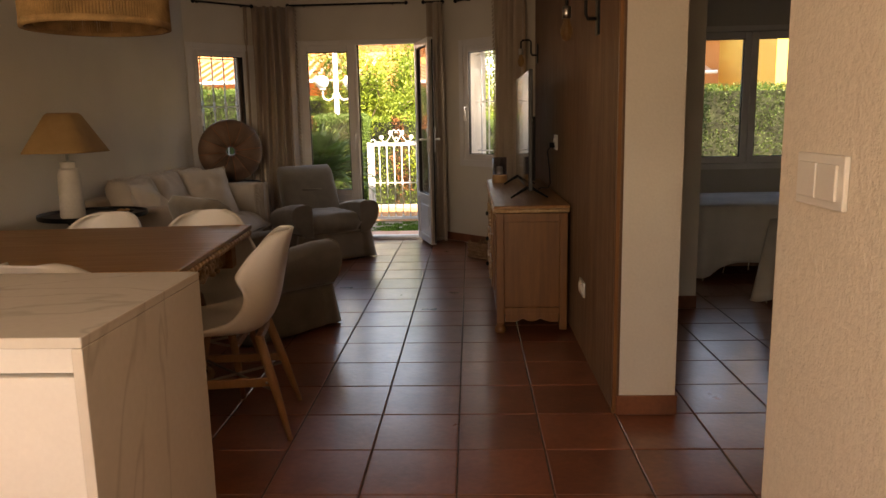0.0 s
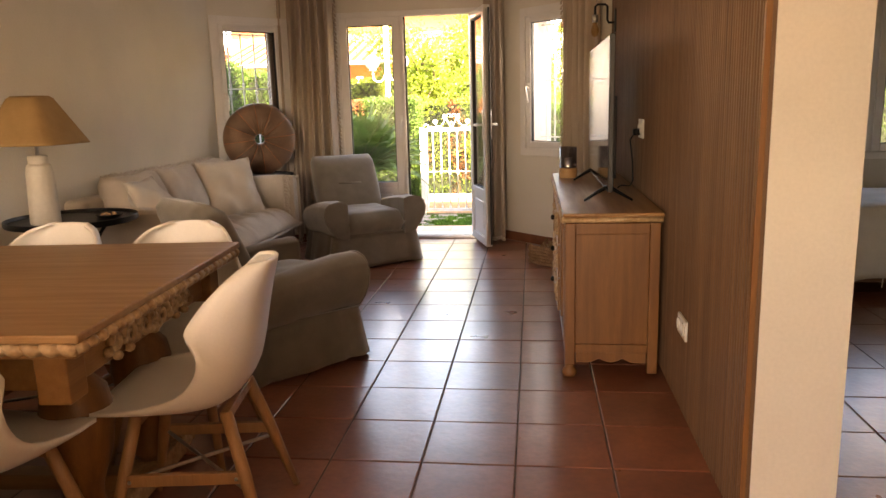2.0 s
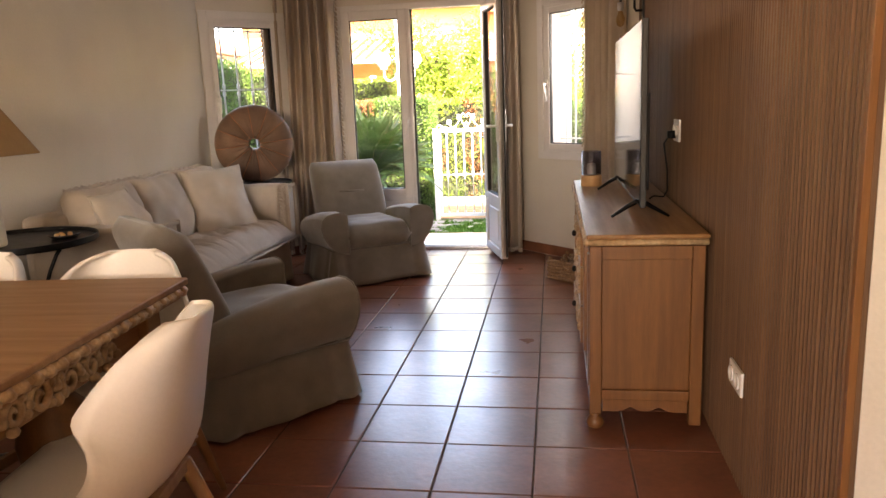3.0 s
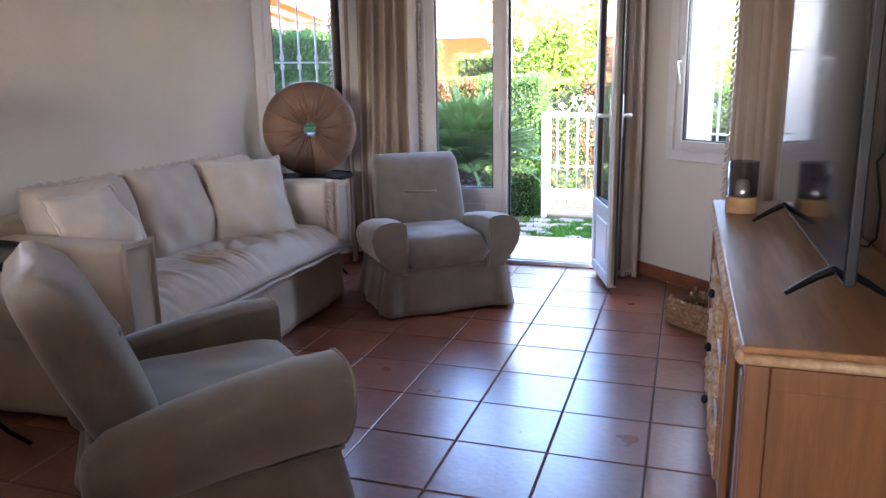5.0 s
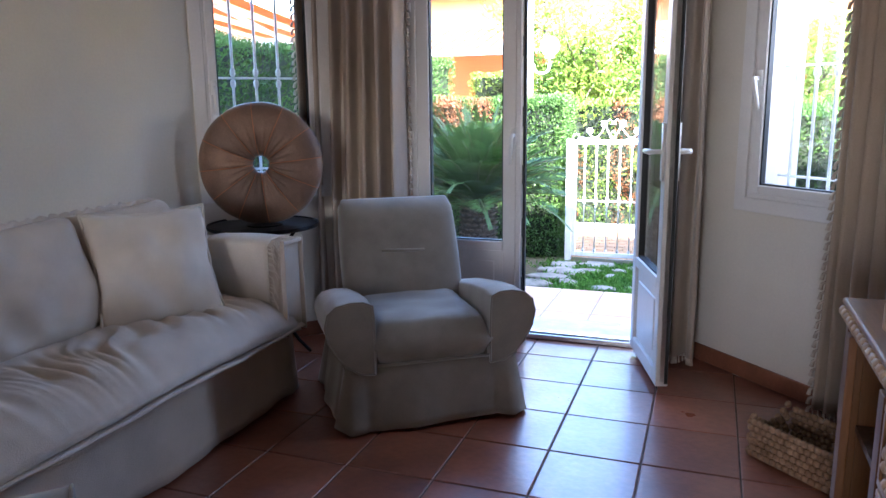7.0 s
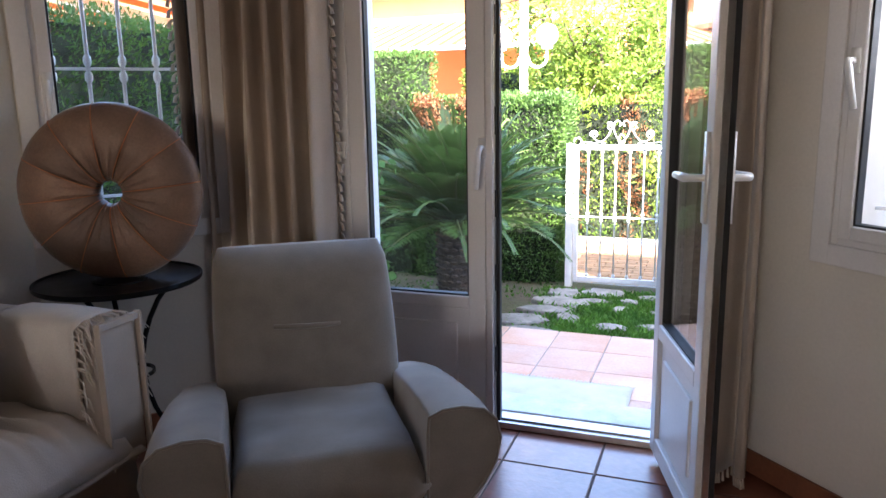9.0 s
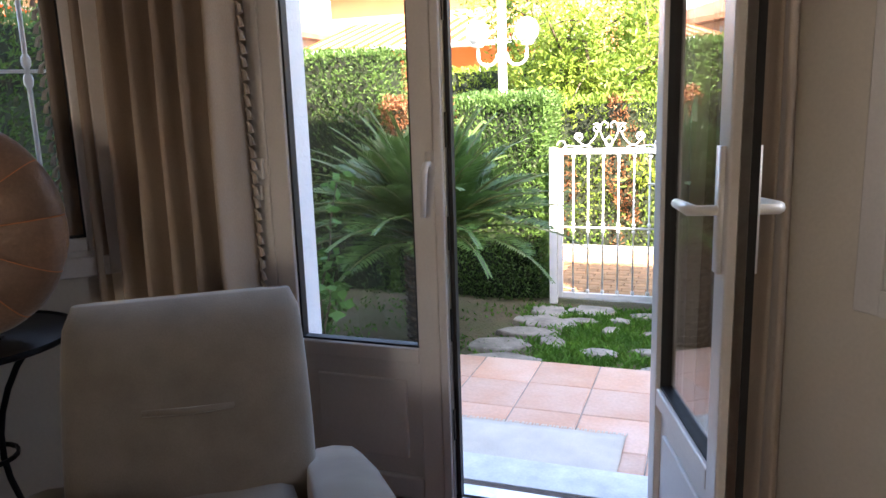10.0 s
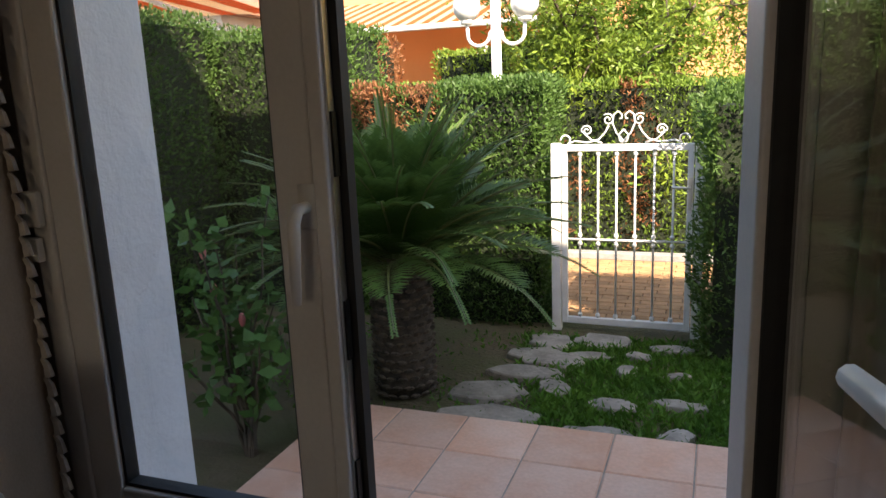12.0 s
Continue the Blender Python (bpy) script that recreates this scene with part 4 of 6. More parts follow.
put("seat_cushion", bm, M_SOFA, sf, smooth=True, solid=0.012)
bm = bmesh.new()
lip = [(SX1 + 0.055 + 0.004 * math.sin(23 * y), y, 0.344 + 0.003 * math.sin(9 * y)) for y in [SY0 + 0.06 + (SY1 - SY0 - 0.12) * i / 90 for i in range(91)]]
loft(bm, [[(x - 0.010, y, z + 0.006) for x, y, z in lip], [(x + 0.010, y, z - 0.005) for x, y, z in lip]], closed=False)
put("seat_flange", bm, M_SOFA, sf, smooth=True, solid=0.004)
put("seat_core", boxes((SX0 + 0.18, SX1 - 0.05, SY0 + 0.10, SY1 - 0.10, 0.32, 0.42)), M_SOFA, sf, bevel=0.03)
for y0, y1 in ((SY0, SY0 + 0.15), (SY1 - 0.15, SY1)):
    bm = bmesh.new()
    box(bm, SX0 + 0.05, SX1 + 0.02, y0, y1, 0.30, 0.705)
    put("arm", bm, M_SOFA, sf, bevel=0.028, seg=4)
    bm = bmesh.new()
    for yy in (y0 + 0.004, y1 - 0.004):
        box(bm, SX1 + 0.012, SX1 + 0.034, yy - 0.004, yy + 0.004, 0.31, 0.722)
    box(bm, SX1 + 0.012, SX1 + 0.030, y0 + 0.008, y1 - 0.008, 0.70, 0.718)
    put("arm_flange", bm, M_SOFA, sf, bevel=0.003)
put("back", boxes((SX0, SX0 + 0.16, SY0 + 0.02, SY1 - 0.02, 0.30, 0.76)), M_SOFA, sf, bevel=0.03)
for k in range(3):
    yc = SY0 + 0.16 + (SY1 - SY0 - 0.32) * (k + 0.5) / 3
    bm = bmesh.new()
    pad(bm, 0.53, 0.46, 0.22, 20, 5.0, 0.028, k + 1, None, 0.40)
    put("back_cushion", bm, M_SOFA, sf, smooth=True, m=pose(SX0 + 0.245, yc, 0.655, 0, 72, 0) @ pose(0, 0, 0, 0, 0, 90))
    # drawn flange along the cushion's upper edge
    bm = bmesh.new()
    top = []
    for i in range(31):
        f = i / 30 - 0.5
        top.append((SX0 + 0.172 + 0.006 * math.sin(40 * f), yc + 0.51 * f, 0.872 + 0.006 * math.sin(57 * f + k)))
    loft(bm, [[(x, y, z - 0.02) for x, y, z in top], [(x + 0.004 * math.sin(90 * y), y, z + 0.012) for x, y, z in top]], closed=False)
    put("flange", bm, M_SOFA, sf, smooth=True, solid=0.006)


def pillow(m, size, h, seed, label):
    p = thing("pillow", m, label, "pillow", "loose sofa pillows")
    bm = bmesh.new()
    pad(bm, size * 1.05, size * 1.05, h, 26, 2.4, 0.045, seed, None, 0.6, 0.10)
    put("filling", bm, M_PILLOW, p, smooth=True)
    bm = bmesh.new()
    s = size / 2
    edge = []
    for a, b in (((-s, -s), (s, -s)), ((s, -s), (s, s)), ((s, s), (-s, s)), ((-s, s), (-s, -s))):
        for i in range(16):
            f = i / 16
            k = 1.045 - 0.09 * math.sin(f * math.pi)
            edge.append(((a[0] + (b[0] - a[0]) * f) * k, (a[1] + (b[1] - a[1]) * f) * k))
    loft(bm, [[(x * q, y * q, 0.006 * math.sin(i * 1.9)) for i, (x, y) in enumerate(edge)] for q in (0.985, 1.035)], caps=False)
    put("flange", bm, M_PILLOW, p, smooth=True, solid=0.004)
    return p


pillow(pose(-2.20, 6.10, 0.665, 0, 66, -32), 0.44, 0.15, 2, "large pale linen pillow leaning on the sofa back")
pillow(pose(-2.24, 5.08, 0.655, 0, 64, 8), 0.42, 0.15, 5, "pale linen pillow leaning on the sofa arm")


def throw(y0, y1, seed, label):
    t = thing("throw_blanket", pose(0, 0, 0), label, "blanket", "throws over the sofa arms")
    rng = np.random.default_rng(seed)
    path = [(y0 - 0.016, 0.46), (y0 - 0.014, 0.60), (y0 - 0.012, 0.70), (y0 + 0.02, 0.719), ((y0 + y1) / 2, 0.722), (y1 - 0.02, 0.719), (y1 + 0.012, 0.70), (y1 + 0.014, 0.60), (y1 + 0.016, 0.475)]
    xs = [SX0 + 0.42 + i * (SX1 - 0.04 - SX0 - 0.42) / 14 for i in range(15)]
    bm = bmesh.new()
    loft(bm, [[(x, y + 0.003 * math.sin(9 * x + k), z + 0.003 * math.sin(17 * x + k)) for k, (y, z) in enumerate(path)] for x in xs], closed=False)
    put("cloth", bm, M_THROW, t, smooth=True, solid=0.006)
    bm = bmesh.new()
    for k in range(len(path) - 1):
        for i in range(7):
            f = (i + rng.random()) / 7
            y = path[k][0] + (path[k + 1][0] - path[k][0]) * f
            z = path[k][1] + (path[k + 1][1] - path[k][1]) * f
            x = xs[-1]
            d = rng.uniform(-0.012, 0.012, 2)
            out = 0.012 if y > (y0 + y1) / 2 else -0.012
            tube(bm, [(x, y, z), (x + 0.028, y + d[0] + out * 0.6, z - 0.006), (x + 0.045 + d[1], y + d[0] * 2 + out, z - 0.035 - 0.02 * rng.random())], [0.003, 0.0025, 0.0015], 4)
    ob = put("fringe", bm, M_THROW, t)
    ob["kind"] = "stuff"


throw(SY1 - 0.15, SY1, 1, "cream fringed throw laid over the sofa arm")


# ---- armchairs ----
def armchair(m):
    """Faces +y; the origin lies on the floor under the seat."""
    c = thing("armchair", m, "grey-beige upholstered armchair with flared arms and skirt", "armchair", "armchairs")
    bm = bmesh.new()
    pad(bm, 0.485, 0.62, 0.19, 18, 8.0, 0.008, 3, pose(0, 0.075, 0.345), 0.30)
    put("seat", bm, M_ARM, c, smooth=True)
    put("base", boxes((-0.33, 0.33, -0.23, 0.33, 0.10, 0.30)), M_ARM, c, bevel=0.03)
    # back: rounded slab leaning backwards
    rings = []
    for i in range(15):
        v = i / 14
        z = 0.26 + 0.575 * v
        k = 1.0 if v < 0.9 else 1 - 0.06 * ((v - 0.9) / 0.1) ** 2
        w = (0.265 + 0.012 * math.sin(v * 3)) * k
        th = (0.085 + 0.015 * math.sin(v * math.pi)) * (1.0 if v < 0.88 else math.sqrt(max(0.05, 1 - ((v - 0.88) / 0.125) ** 2)))
        yc = -0.115 - 0.225 * v
        ring = []
        for q in range(28):
            a = 2 * math.pi * q / 28
            ca, sa = math.cos(a), math.sin(a)
            ring.append((w * math.copysign(abs(ca) ** 0.35, ca), yc + th * math.copysign(abs(sa) ** 0.6, sa), z))
        rings.append(ring)
    bm = bmesh.new()
    loft(bm, rings)
    put("backrest", bm, M_ARM, c, smooth=True)
    bm = bmesh.new()
    tube(bm, [(-0.10, -0.174, 0.615), (-0.096, -0.160, 0.614), (0.0, -0.153, 0.616), (0.096, -0.160, 0.620), (0.10, -0.174, 0.621)], 0.0085, 6)
    put("stitched_tuck", bm, M_ARM, c, smooth=True)
    sec = [(0.0, 0.24), (0.0, 0.36), (0.002, 0.47), (0.006, 0.515), (0.04, 0.530), (0.09, 0.532), (0.145, 0.520), (0.178, 0.490), (0.190, 0.44), (0.178, 0.38), (0.145, 0.32), (0.105, 0.275), (0.06, 0.245)]
    for s in (1, -1):
        rings = []
        steps = [(-0.30, 0.42, -0.095), (-0.285, 0.62, -0.085), (-0.23, 0.82, -0.068), (-0.08, 0.93, -0.042), (0.10, 0.98, -0.016), (0.25, 1.0, 0.0), (0.374, 1.0, 0.0)]
        for y, k, dz in steps:
            cx, cz = 0.085, 0.42
            rings.append([(s * (0.235 + cx + (x - cx) * k), y, cz + (z - cz) * k + dz) for x, z in sec])
        bm = bmesh.new()
        loft(bm, rings)
        put("arm", bm, M_ARM, c, bevel=0.009, seg=2)
        bm = bmesh.new()
        pts = [(s * (0.235 + 0.085 + (x - 0.085) * 1.0), 0.372, 0.42 + (z - 0.42) * 1.0) for x, z in sec]
        tube(bm, pts + [pts[0]], 0.0045, 6)
        put("piping", bm, M_ARM, c, smooth=True)
    skirt(c, -0.345, 0.345, -0.25, 0.350, 0.015, 0.262, M_ARM, 0.045, 7)
    bm = bmesh.new()
    tube(bm, [(-0.35, -0.255, 0.266), (-0.35, 0.357, 0.266), (0.35, 0.357, 0.266), (0.35, -0.255, 0.266), (-0.35, -0.255, 0.266)], 0.006, 6)
    put("skirt_piping", bm, M_ARM, c, smooth=True)
    return c


a1 = armchair(pose(-1.36, 4.385, 0, 0, 0, -42))
copy_thing(a1, pose(-1.42, 6.78, 0, 0, 0, 180 + 35.5))


# ---- sideboard, television and what stands there ----
SB = pose(0.345, 4.175, 0)       # front towards -x
sb = thing("sideboard", SB, "honey-coloured wooden sideboard with carved drawers and rope-edged top", "sideboard")
W2, LN, H = 0.205, 1.83, 0.755
put("top", boxes((-W2 - 0.012, W2 + 0.012, -0.012, LN + 0.012, H - 0.018, H)), M_WOODY, sb, bevel=0.006)
bm = bmesh.new()
rope_edge(bm, (-W2 - 0.008, -0.006, H - 0.032), (-W2 - 0.008, LN + 0.006, H - 0.032), 0.016, 0.036, 0.9)
tube(bm, [(-W2 - 0.006, -0.003, H - 0.030), (W2 + 0.008, -0.003, H - 0.030)], 0.012, 10)
put("rope_moulding", bm, M_CARVE, sb, smooth=True)
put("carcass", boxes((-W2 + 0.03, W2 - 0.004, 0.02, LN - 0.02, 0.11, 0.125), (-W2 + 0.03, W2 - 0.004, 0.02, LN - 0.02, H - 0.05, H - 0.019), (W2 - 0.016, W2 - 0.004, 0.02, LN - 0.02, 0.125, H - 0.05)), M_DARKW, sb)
for y0 in (0.0, LN - 0.03):
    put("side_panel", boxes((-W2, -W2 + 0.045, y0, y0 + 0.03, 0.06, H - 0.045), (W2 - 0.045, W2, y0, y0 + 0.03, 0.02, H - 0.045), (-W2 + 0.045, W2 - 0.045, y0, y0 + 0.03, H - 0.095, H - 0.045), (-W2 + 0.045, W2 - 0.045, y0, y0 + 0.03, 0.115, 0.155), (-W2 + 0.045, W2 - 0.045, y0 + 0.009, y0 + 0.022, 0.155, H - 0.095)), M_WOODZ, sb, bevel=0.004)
    bm = bmesh.new()
    top, bot = [], []
    n = 40
    for i in range(n + 1):
        f = i / n
        x = -W2 + 0.05 + f * (2 * W2 - 0.1)
        top.append((x, 0.118))
        bot.append((x, 0.088 - 0.018 * abs(math.sin(f * math.pi * 3)) - 0.022 * (abs(2 * f - 1) ** 6)))
    loft(bm, [[(x, y0 + yy, z) for x, z in top + bot[::-1]] for yy in (0.006, 0.024)])
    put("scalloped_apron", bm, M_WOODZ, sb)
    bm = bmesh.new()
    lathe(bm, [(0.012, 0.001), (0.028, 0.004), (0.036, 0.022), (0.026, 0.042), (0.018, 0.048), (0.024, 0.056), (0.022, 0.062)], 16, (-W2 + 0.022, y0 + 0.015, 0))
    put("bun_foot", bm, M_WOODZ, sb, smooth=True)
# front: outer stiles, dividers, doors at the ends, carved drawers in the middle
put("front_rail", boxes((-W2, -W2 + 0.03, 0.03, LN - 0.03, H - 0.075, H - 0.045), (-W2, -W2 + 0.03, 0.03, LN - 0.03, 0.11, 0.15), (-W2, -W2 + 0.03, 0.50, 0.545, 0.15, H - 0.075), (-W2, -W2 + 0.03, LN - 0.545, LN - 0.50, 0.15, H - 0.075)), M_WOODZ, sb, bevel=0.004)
for y0 in (0.51, LN - 0.535):
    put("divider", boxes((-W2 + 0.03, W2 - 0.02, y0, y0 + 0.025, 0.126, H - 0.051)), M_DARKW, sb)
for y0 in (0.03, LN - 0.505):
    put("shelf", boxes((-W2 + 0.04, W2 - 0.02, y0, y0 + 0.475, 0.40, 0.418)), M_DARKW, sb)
for k in range(3):
    z0 = 0.155 + k * 0.178
    y0, y1 = 0.55, LN - 0.55
    dr = put("drawer", boxes((-W2 - 0.006, -W2 + 0.024, y0, y1, z0, z0 + 0.170), (-W2 - 0.014, -W2 - 0.006, y0, y1, z0, z0 + 0.016), (-W2 - 0.014, -W2 - 0.006, y0, y1, z0 + 0.154, z0 + 0.170), (-W2 - 0.014, -W2 - 0.006, y0, y0 + 0.016, z0 + 0.016, z0 + 0.154), (-W2 - 0.014, -W2 - 0.006, y1 - 0.016, y1, z0 + 0.016, z0 + 0.154)), M_WOODY, sb, bevel=0.003)
    bm = bmesh.new()
    for h in (-1, 1):
        yc = (y0 + y1) / 2 + h * 0.165
        carving(bm, 0.30, 0.13, lambda s, z, o, yc=yc, z0=z0: (-W2 - 0.006 - o, yc + s, z0 + 0.085 + z))
    put("carved_relief", bm, M_CARVE, sb, smooth=True)
    bm = bmesh.new()
    lathe(bm, [(0.006, 0.0), (0.006, 0.014), (0.014, 0.020), (0.016, 0.028), (0.008, 0.036)], 12)
    bmesh.ops.transform(bm, matrix=pose(-W2 - 0.006, (y0 + y1) / 2, z0 + 0.085, 0, -90, 0), verts=bm.verts)
    put("knob", bm, M_BLACK, sb, smooth=True)
for y0 in (0.035, LN - 0.495):
    for y1 in (y0, y0 + 0.41):
        put("door_stile", boxes((-W2 - 0.004, -W2 + 0.018, y1, y1 + 0.05, 0.155, H - 0.08)), M_WOODZ, sb, bevel=0.004)

tv = thing("television", pose(0.355, 5.06, H), "large flat black television on two splayed legs", "television")
put("body", boxes((-0.008, 0.016, -0.62, 0.62, 0.055, 0.775), (0.016, 0.05, -0.42, 0.42, 0.10, 0.50)), M_TVB, tv, bevel=0.004)
put("screen", boxes((-0.0095, -0.0085, -0.612, 0.612, 0.066, 0.768)), M_SCREEN, tv)
for y in (-0.50, 0.45):
    bm = bmesh.new()
    tube(bm, [(0.0, y, 0.07), (-0.045, y, 0.045), (-0.11, y - 0.02, 0.006)], [0.012, 0.010, 0.006], 6)
    tube(bm, [(0.01, y, 0.07), (0.05, y, 0.045), (0.12, y - 0.02, 0.006)], [0.012, 0.010, 0.006], 6)
    put("stand_leg", bm, M_BLACK, tv)

cd = thing("candle_holder", pose(0.222, 5.72, H), "smoked glass candle cylinder on a round wooden base", "candle holder")
bm = bmesh.new()
lathe(bm, [(0.01, 0.0), (0.056, 0.0), (0.058, 0.004), (0.058, 0.058), (0.055, 0.062), (0.01, 0.062)], 28)
put("base", bm, M_CANDLEW, cd, smooth=False, bevel=0.002)
bm = bmesh.new()
lathe(bm, [(0.055, 0.063), (0.055, 0.195), (0.052, 0.195), (0.052, 0.063), (0.055, 0.063)], 28, caps=False)
ob = put("glass", bm, M_SMOKE, cd, smooth=True)
bm = bmesh.new()
lathe(bm, [(0.005, 0.063), (0.026, 0.063), (0.026, 0.11), (0.02, 0.125), (0.005, 0.126)], 16)
put("candle", bm, M_CANDLE, cd, smooth=True)

# woven basket tipped behind the sideboard end
bk = thing("wicker_basket", pose(0.16, 6.56, 0, 0, 0, -43), "woven seagrass basket with curved sides on the floor", "basket")


def weave(bm, x0, x1, y, z0, z1, top=None):
    rows, cols = 6, int((x1 - x0) / 0.026)
    for r in range(rows):
        for c in range(cols):
            x = x0 + (c + 0.5 + 0.5 * (r % 2)) * (x1 - x0) / (cols + 0.5)
            zt = top(x) if top else z1
            z = z0 + (r + 0.5) * (zt - z0) / rows
            blob(bm, (x, y, z), (0.017, 0.010, (zt - z0) / rows * 0.56), None, 6, 4)
    return bm


for name, m in (("front", pose(0, -0.11, 0)), ("rear", pose(0, 0.11, 0))):
    put("woven_side", weave(bmesh.new(), -0.17, 0.17, 0, 0.008, 0.15), M_WICK, bk, smooth=True, m=None).matrix_local = m
for s in (-1, 1):
    ob = put("woven_end", weave(bmesh.new(), -0.11, 0.11, 0, 0.008, 0.15, lambda x: 0.11 + 0.07 * abs(x / 0.11) ** 1.5), M_WICK, bk, smooth=True)
    ob.matrix_local = pose(s * 0.17, 0, 0, 0, 0, 90)
put("bottom", boxes((-0.165, 0.165, -0.105, 0.105, 0.003, 0.02)), M_WICK, bk)


def socket(name, m, label, w, h, parts):
    s = thing(name, m, label, "wall socket")
    put("plate", boxes((-0.010, 0.0, -w / 2, w / 2, -h / 2, h / 2)), M_WHITE, s, bevel=0.003)
    bm = bmesh.new()
    for k in range(parts):
        y = (k - (parts - 1) / 2) * w / parts
        lathe(bm, [(0.026, 0.0), (0.026, 0.006), (0.021, 0.006), (0.020, 0.001)], 20)
        vs = [v for v in bm.verts if not v.tag]
        bmesh.ops.transform(bm, matrix=pose(-0.010, y, 0, 0, -90, 0), verts=vs)
        for v in bm.verts:
            v.tag = True
    put("outlet", bm, M_WHITE, s, smooth=True)
    return s


socket("wall_socket", pose(0.583, 3.80, 0.36), "white double wall socket on the slatted wall", 0.15, 0.08, 2)
s2 = socket("wall_socket", pose(0.583, 5.05, 1.08), "white socket with plug behind the television", 0.15, 0.10, 2)
bm = bmesh.new()
tube(bm, [(-0.03, 0.0, -0.01), (-0.06, 0.02, -0.06), (-0.05, -0.03, -0.18), (-0.04, 0.02, -0.28), (-0.05, 0.06, -0.315), (-0.09, 0.12, -0.318), (-0.12, 0.02, -0.318)], 0.004, 6)
lathe(bm, [(0.02, -0.035), (0.02, 0.0)], 12, (-0.03, 0.0, 0.0))
put("plug_cable", bm, M_BLACK, s2, smooth=True)


def sconce(y, z):
    s = thing("wall_sconce", pose(0.583, y, z), "black metal wall sconce with clear filament bulb", "lamp", "sconces on the slatted wall")
    bm = bmesh.new()
    box(bm, -0.012, 0.0, -0.03, 0.03, -0.09, 0.07)
    tube(bm, [(-0.01, 0, -0.02), (-0.05, 0, -0.02), (-0.06, 0, 0.0), (-0.06, 0, 0.09), (-0.075, 0, 0.105), (-0.13, 0, 0.105), (-0.145, 0, 0.09), (-0.145, 0, 0.03)], 0.008, 8)
    put("bracket", bm, M_BLACK, s, smooth=False)
    bm = bmesh.new()
    lathe(bm, [(0.018, 0.0), (0.02, 0.02), (0.02, 0.05)], 14, (-0.145, 0, -0.015))
    put("bulb_holder", bm, M_STEEL, s, smooth=True)
    bm = bmesh.new()
    lathe(bm, [(0.004, -0.115), (0.02, -0.105), (0.029, -0.08), (0.028, -0.06), (0.016, -0.03), (0.014, -0.016)], 16, (-0.145, 0, 0), caps=False)
    put("bulb", bm, M_BULB, s, smooth=True)


sconce(3.44, 1.70)
sconce(6.45, 1.79)

sw = thing("light_switch", pose(0.599, 1.268, 1.135), "white double rocker light switch on rough plaster", "light switch")
put("plate", boxes((-0.010, 0.0, -0.085, 0.085, -0.045, 0.045)), M_WHITE, sw, bevel=0.003)
for k in range(2):
    put("rocker", boxes((-0.016, -0.010, -0.068 + 0.07 * k, -0.003 + 0.07 * k, -0.03, 0.03)), M_WHITE, sw, bevel=0.002)


# ---- bedroom ----
def bed(m, ln, wd, h, seed, label):
    b = thing("bed", m, label, "bed", "twin beds")
    put("mattress", boxes((0.03, ln - 0.03, 0.03, wd - 0.03, 0.25, h - 0.02)), M_BED, b, bevel=0.04)
    put("base", boxes((0.05, ln - 0.05, 0.05, wd - 0.05, 0.08, 0.25), (0.06, 0.12, 0.06, 0.12, 0.002, 0.08), (ln - 0.12, ln - 0.06, 0.06, 0.12, 0.002, 0.08), (0.06, 0.12, wd - 0.12, wd - 0.06, 0.002, 0.08), (ln - 0.12, ln - 0.06, wd - 0.12, wd - 0.06, 0.002, 0.08)), M_DARKW, b)
    rng = np.random.default_rng(seed)
    per = []
    n = 40
    for (ax, ay), (bx, by) in (((0, 0), (ln, 0)), ((ln, 0), (ln, wd)), ((ln, wd), (0, wd)), ((0, wd), (0, 0))):
        nx, ny = by - ay, ax - bx
        q = math.hypot(nx, ny)
        for i in range(n):
            f = i / n
            per.append((ax + (bx - ax) * f, ay + (by - ay) * f, nx / q, ny / q, f * q, min(f, 1 - f) * q))
    rings = []
    for j in range(9):
        v = j / 8
        r = []
        for x, y, nx, ny, s, e in per:
            o = (0.02 + 0.025 * math.sin(9 * s + seed) + 0.10 * math.exp(-(e / 0.10) ** 2)) * v
            z = h - (h - 0.10) * v - 0.09 * v * math.exp(-(e / 0.16) ** 2) + 0.02 * v * math.sin(3 * s + seed)
            r.append((x + nx * o, y + ny * o, z))
        rings.append(r)
    bm = bmesh.new()
    loft(bm, [[(ln / 2 + (x - ln / 2) * k, wd / 2 + (y - wd / 2) * k, h + 0.008) for x, y, *_ in per] for k in (0.02, 0.5, 0.97)] + rings, caps=False)
    put("cover", bm, M_BED, b, smooth=True, solid=0.006)
    bm = bmesh.new()
    for i, (x, y, z) in enumerate(rings[-1]):
        if i % 4 == 0:
            tube(bm, [(x, y, z), (x + rng.uniform(-0.01, 0.01), y + rng.uniform(-0.01, 0.01), max(0.006, z - 0.06))], 0.004, 4)
    put("fringe", bm, M_BED, b)["kind"] = "stuff"
    return b


bed(pose(1.74, 5.62, 0), 1.95, 0.95, 0.55, 1, "single bed under a pale linen cover by the window")
bed(pose(1.98, 3.95, 0), 1.95, 0.95, 0.55, 4, "single bed under a fringed pale linen cover")


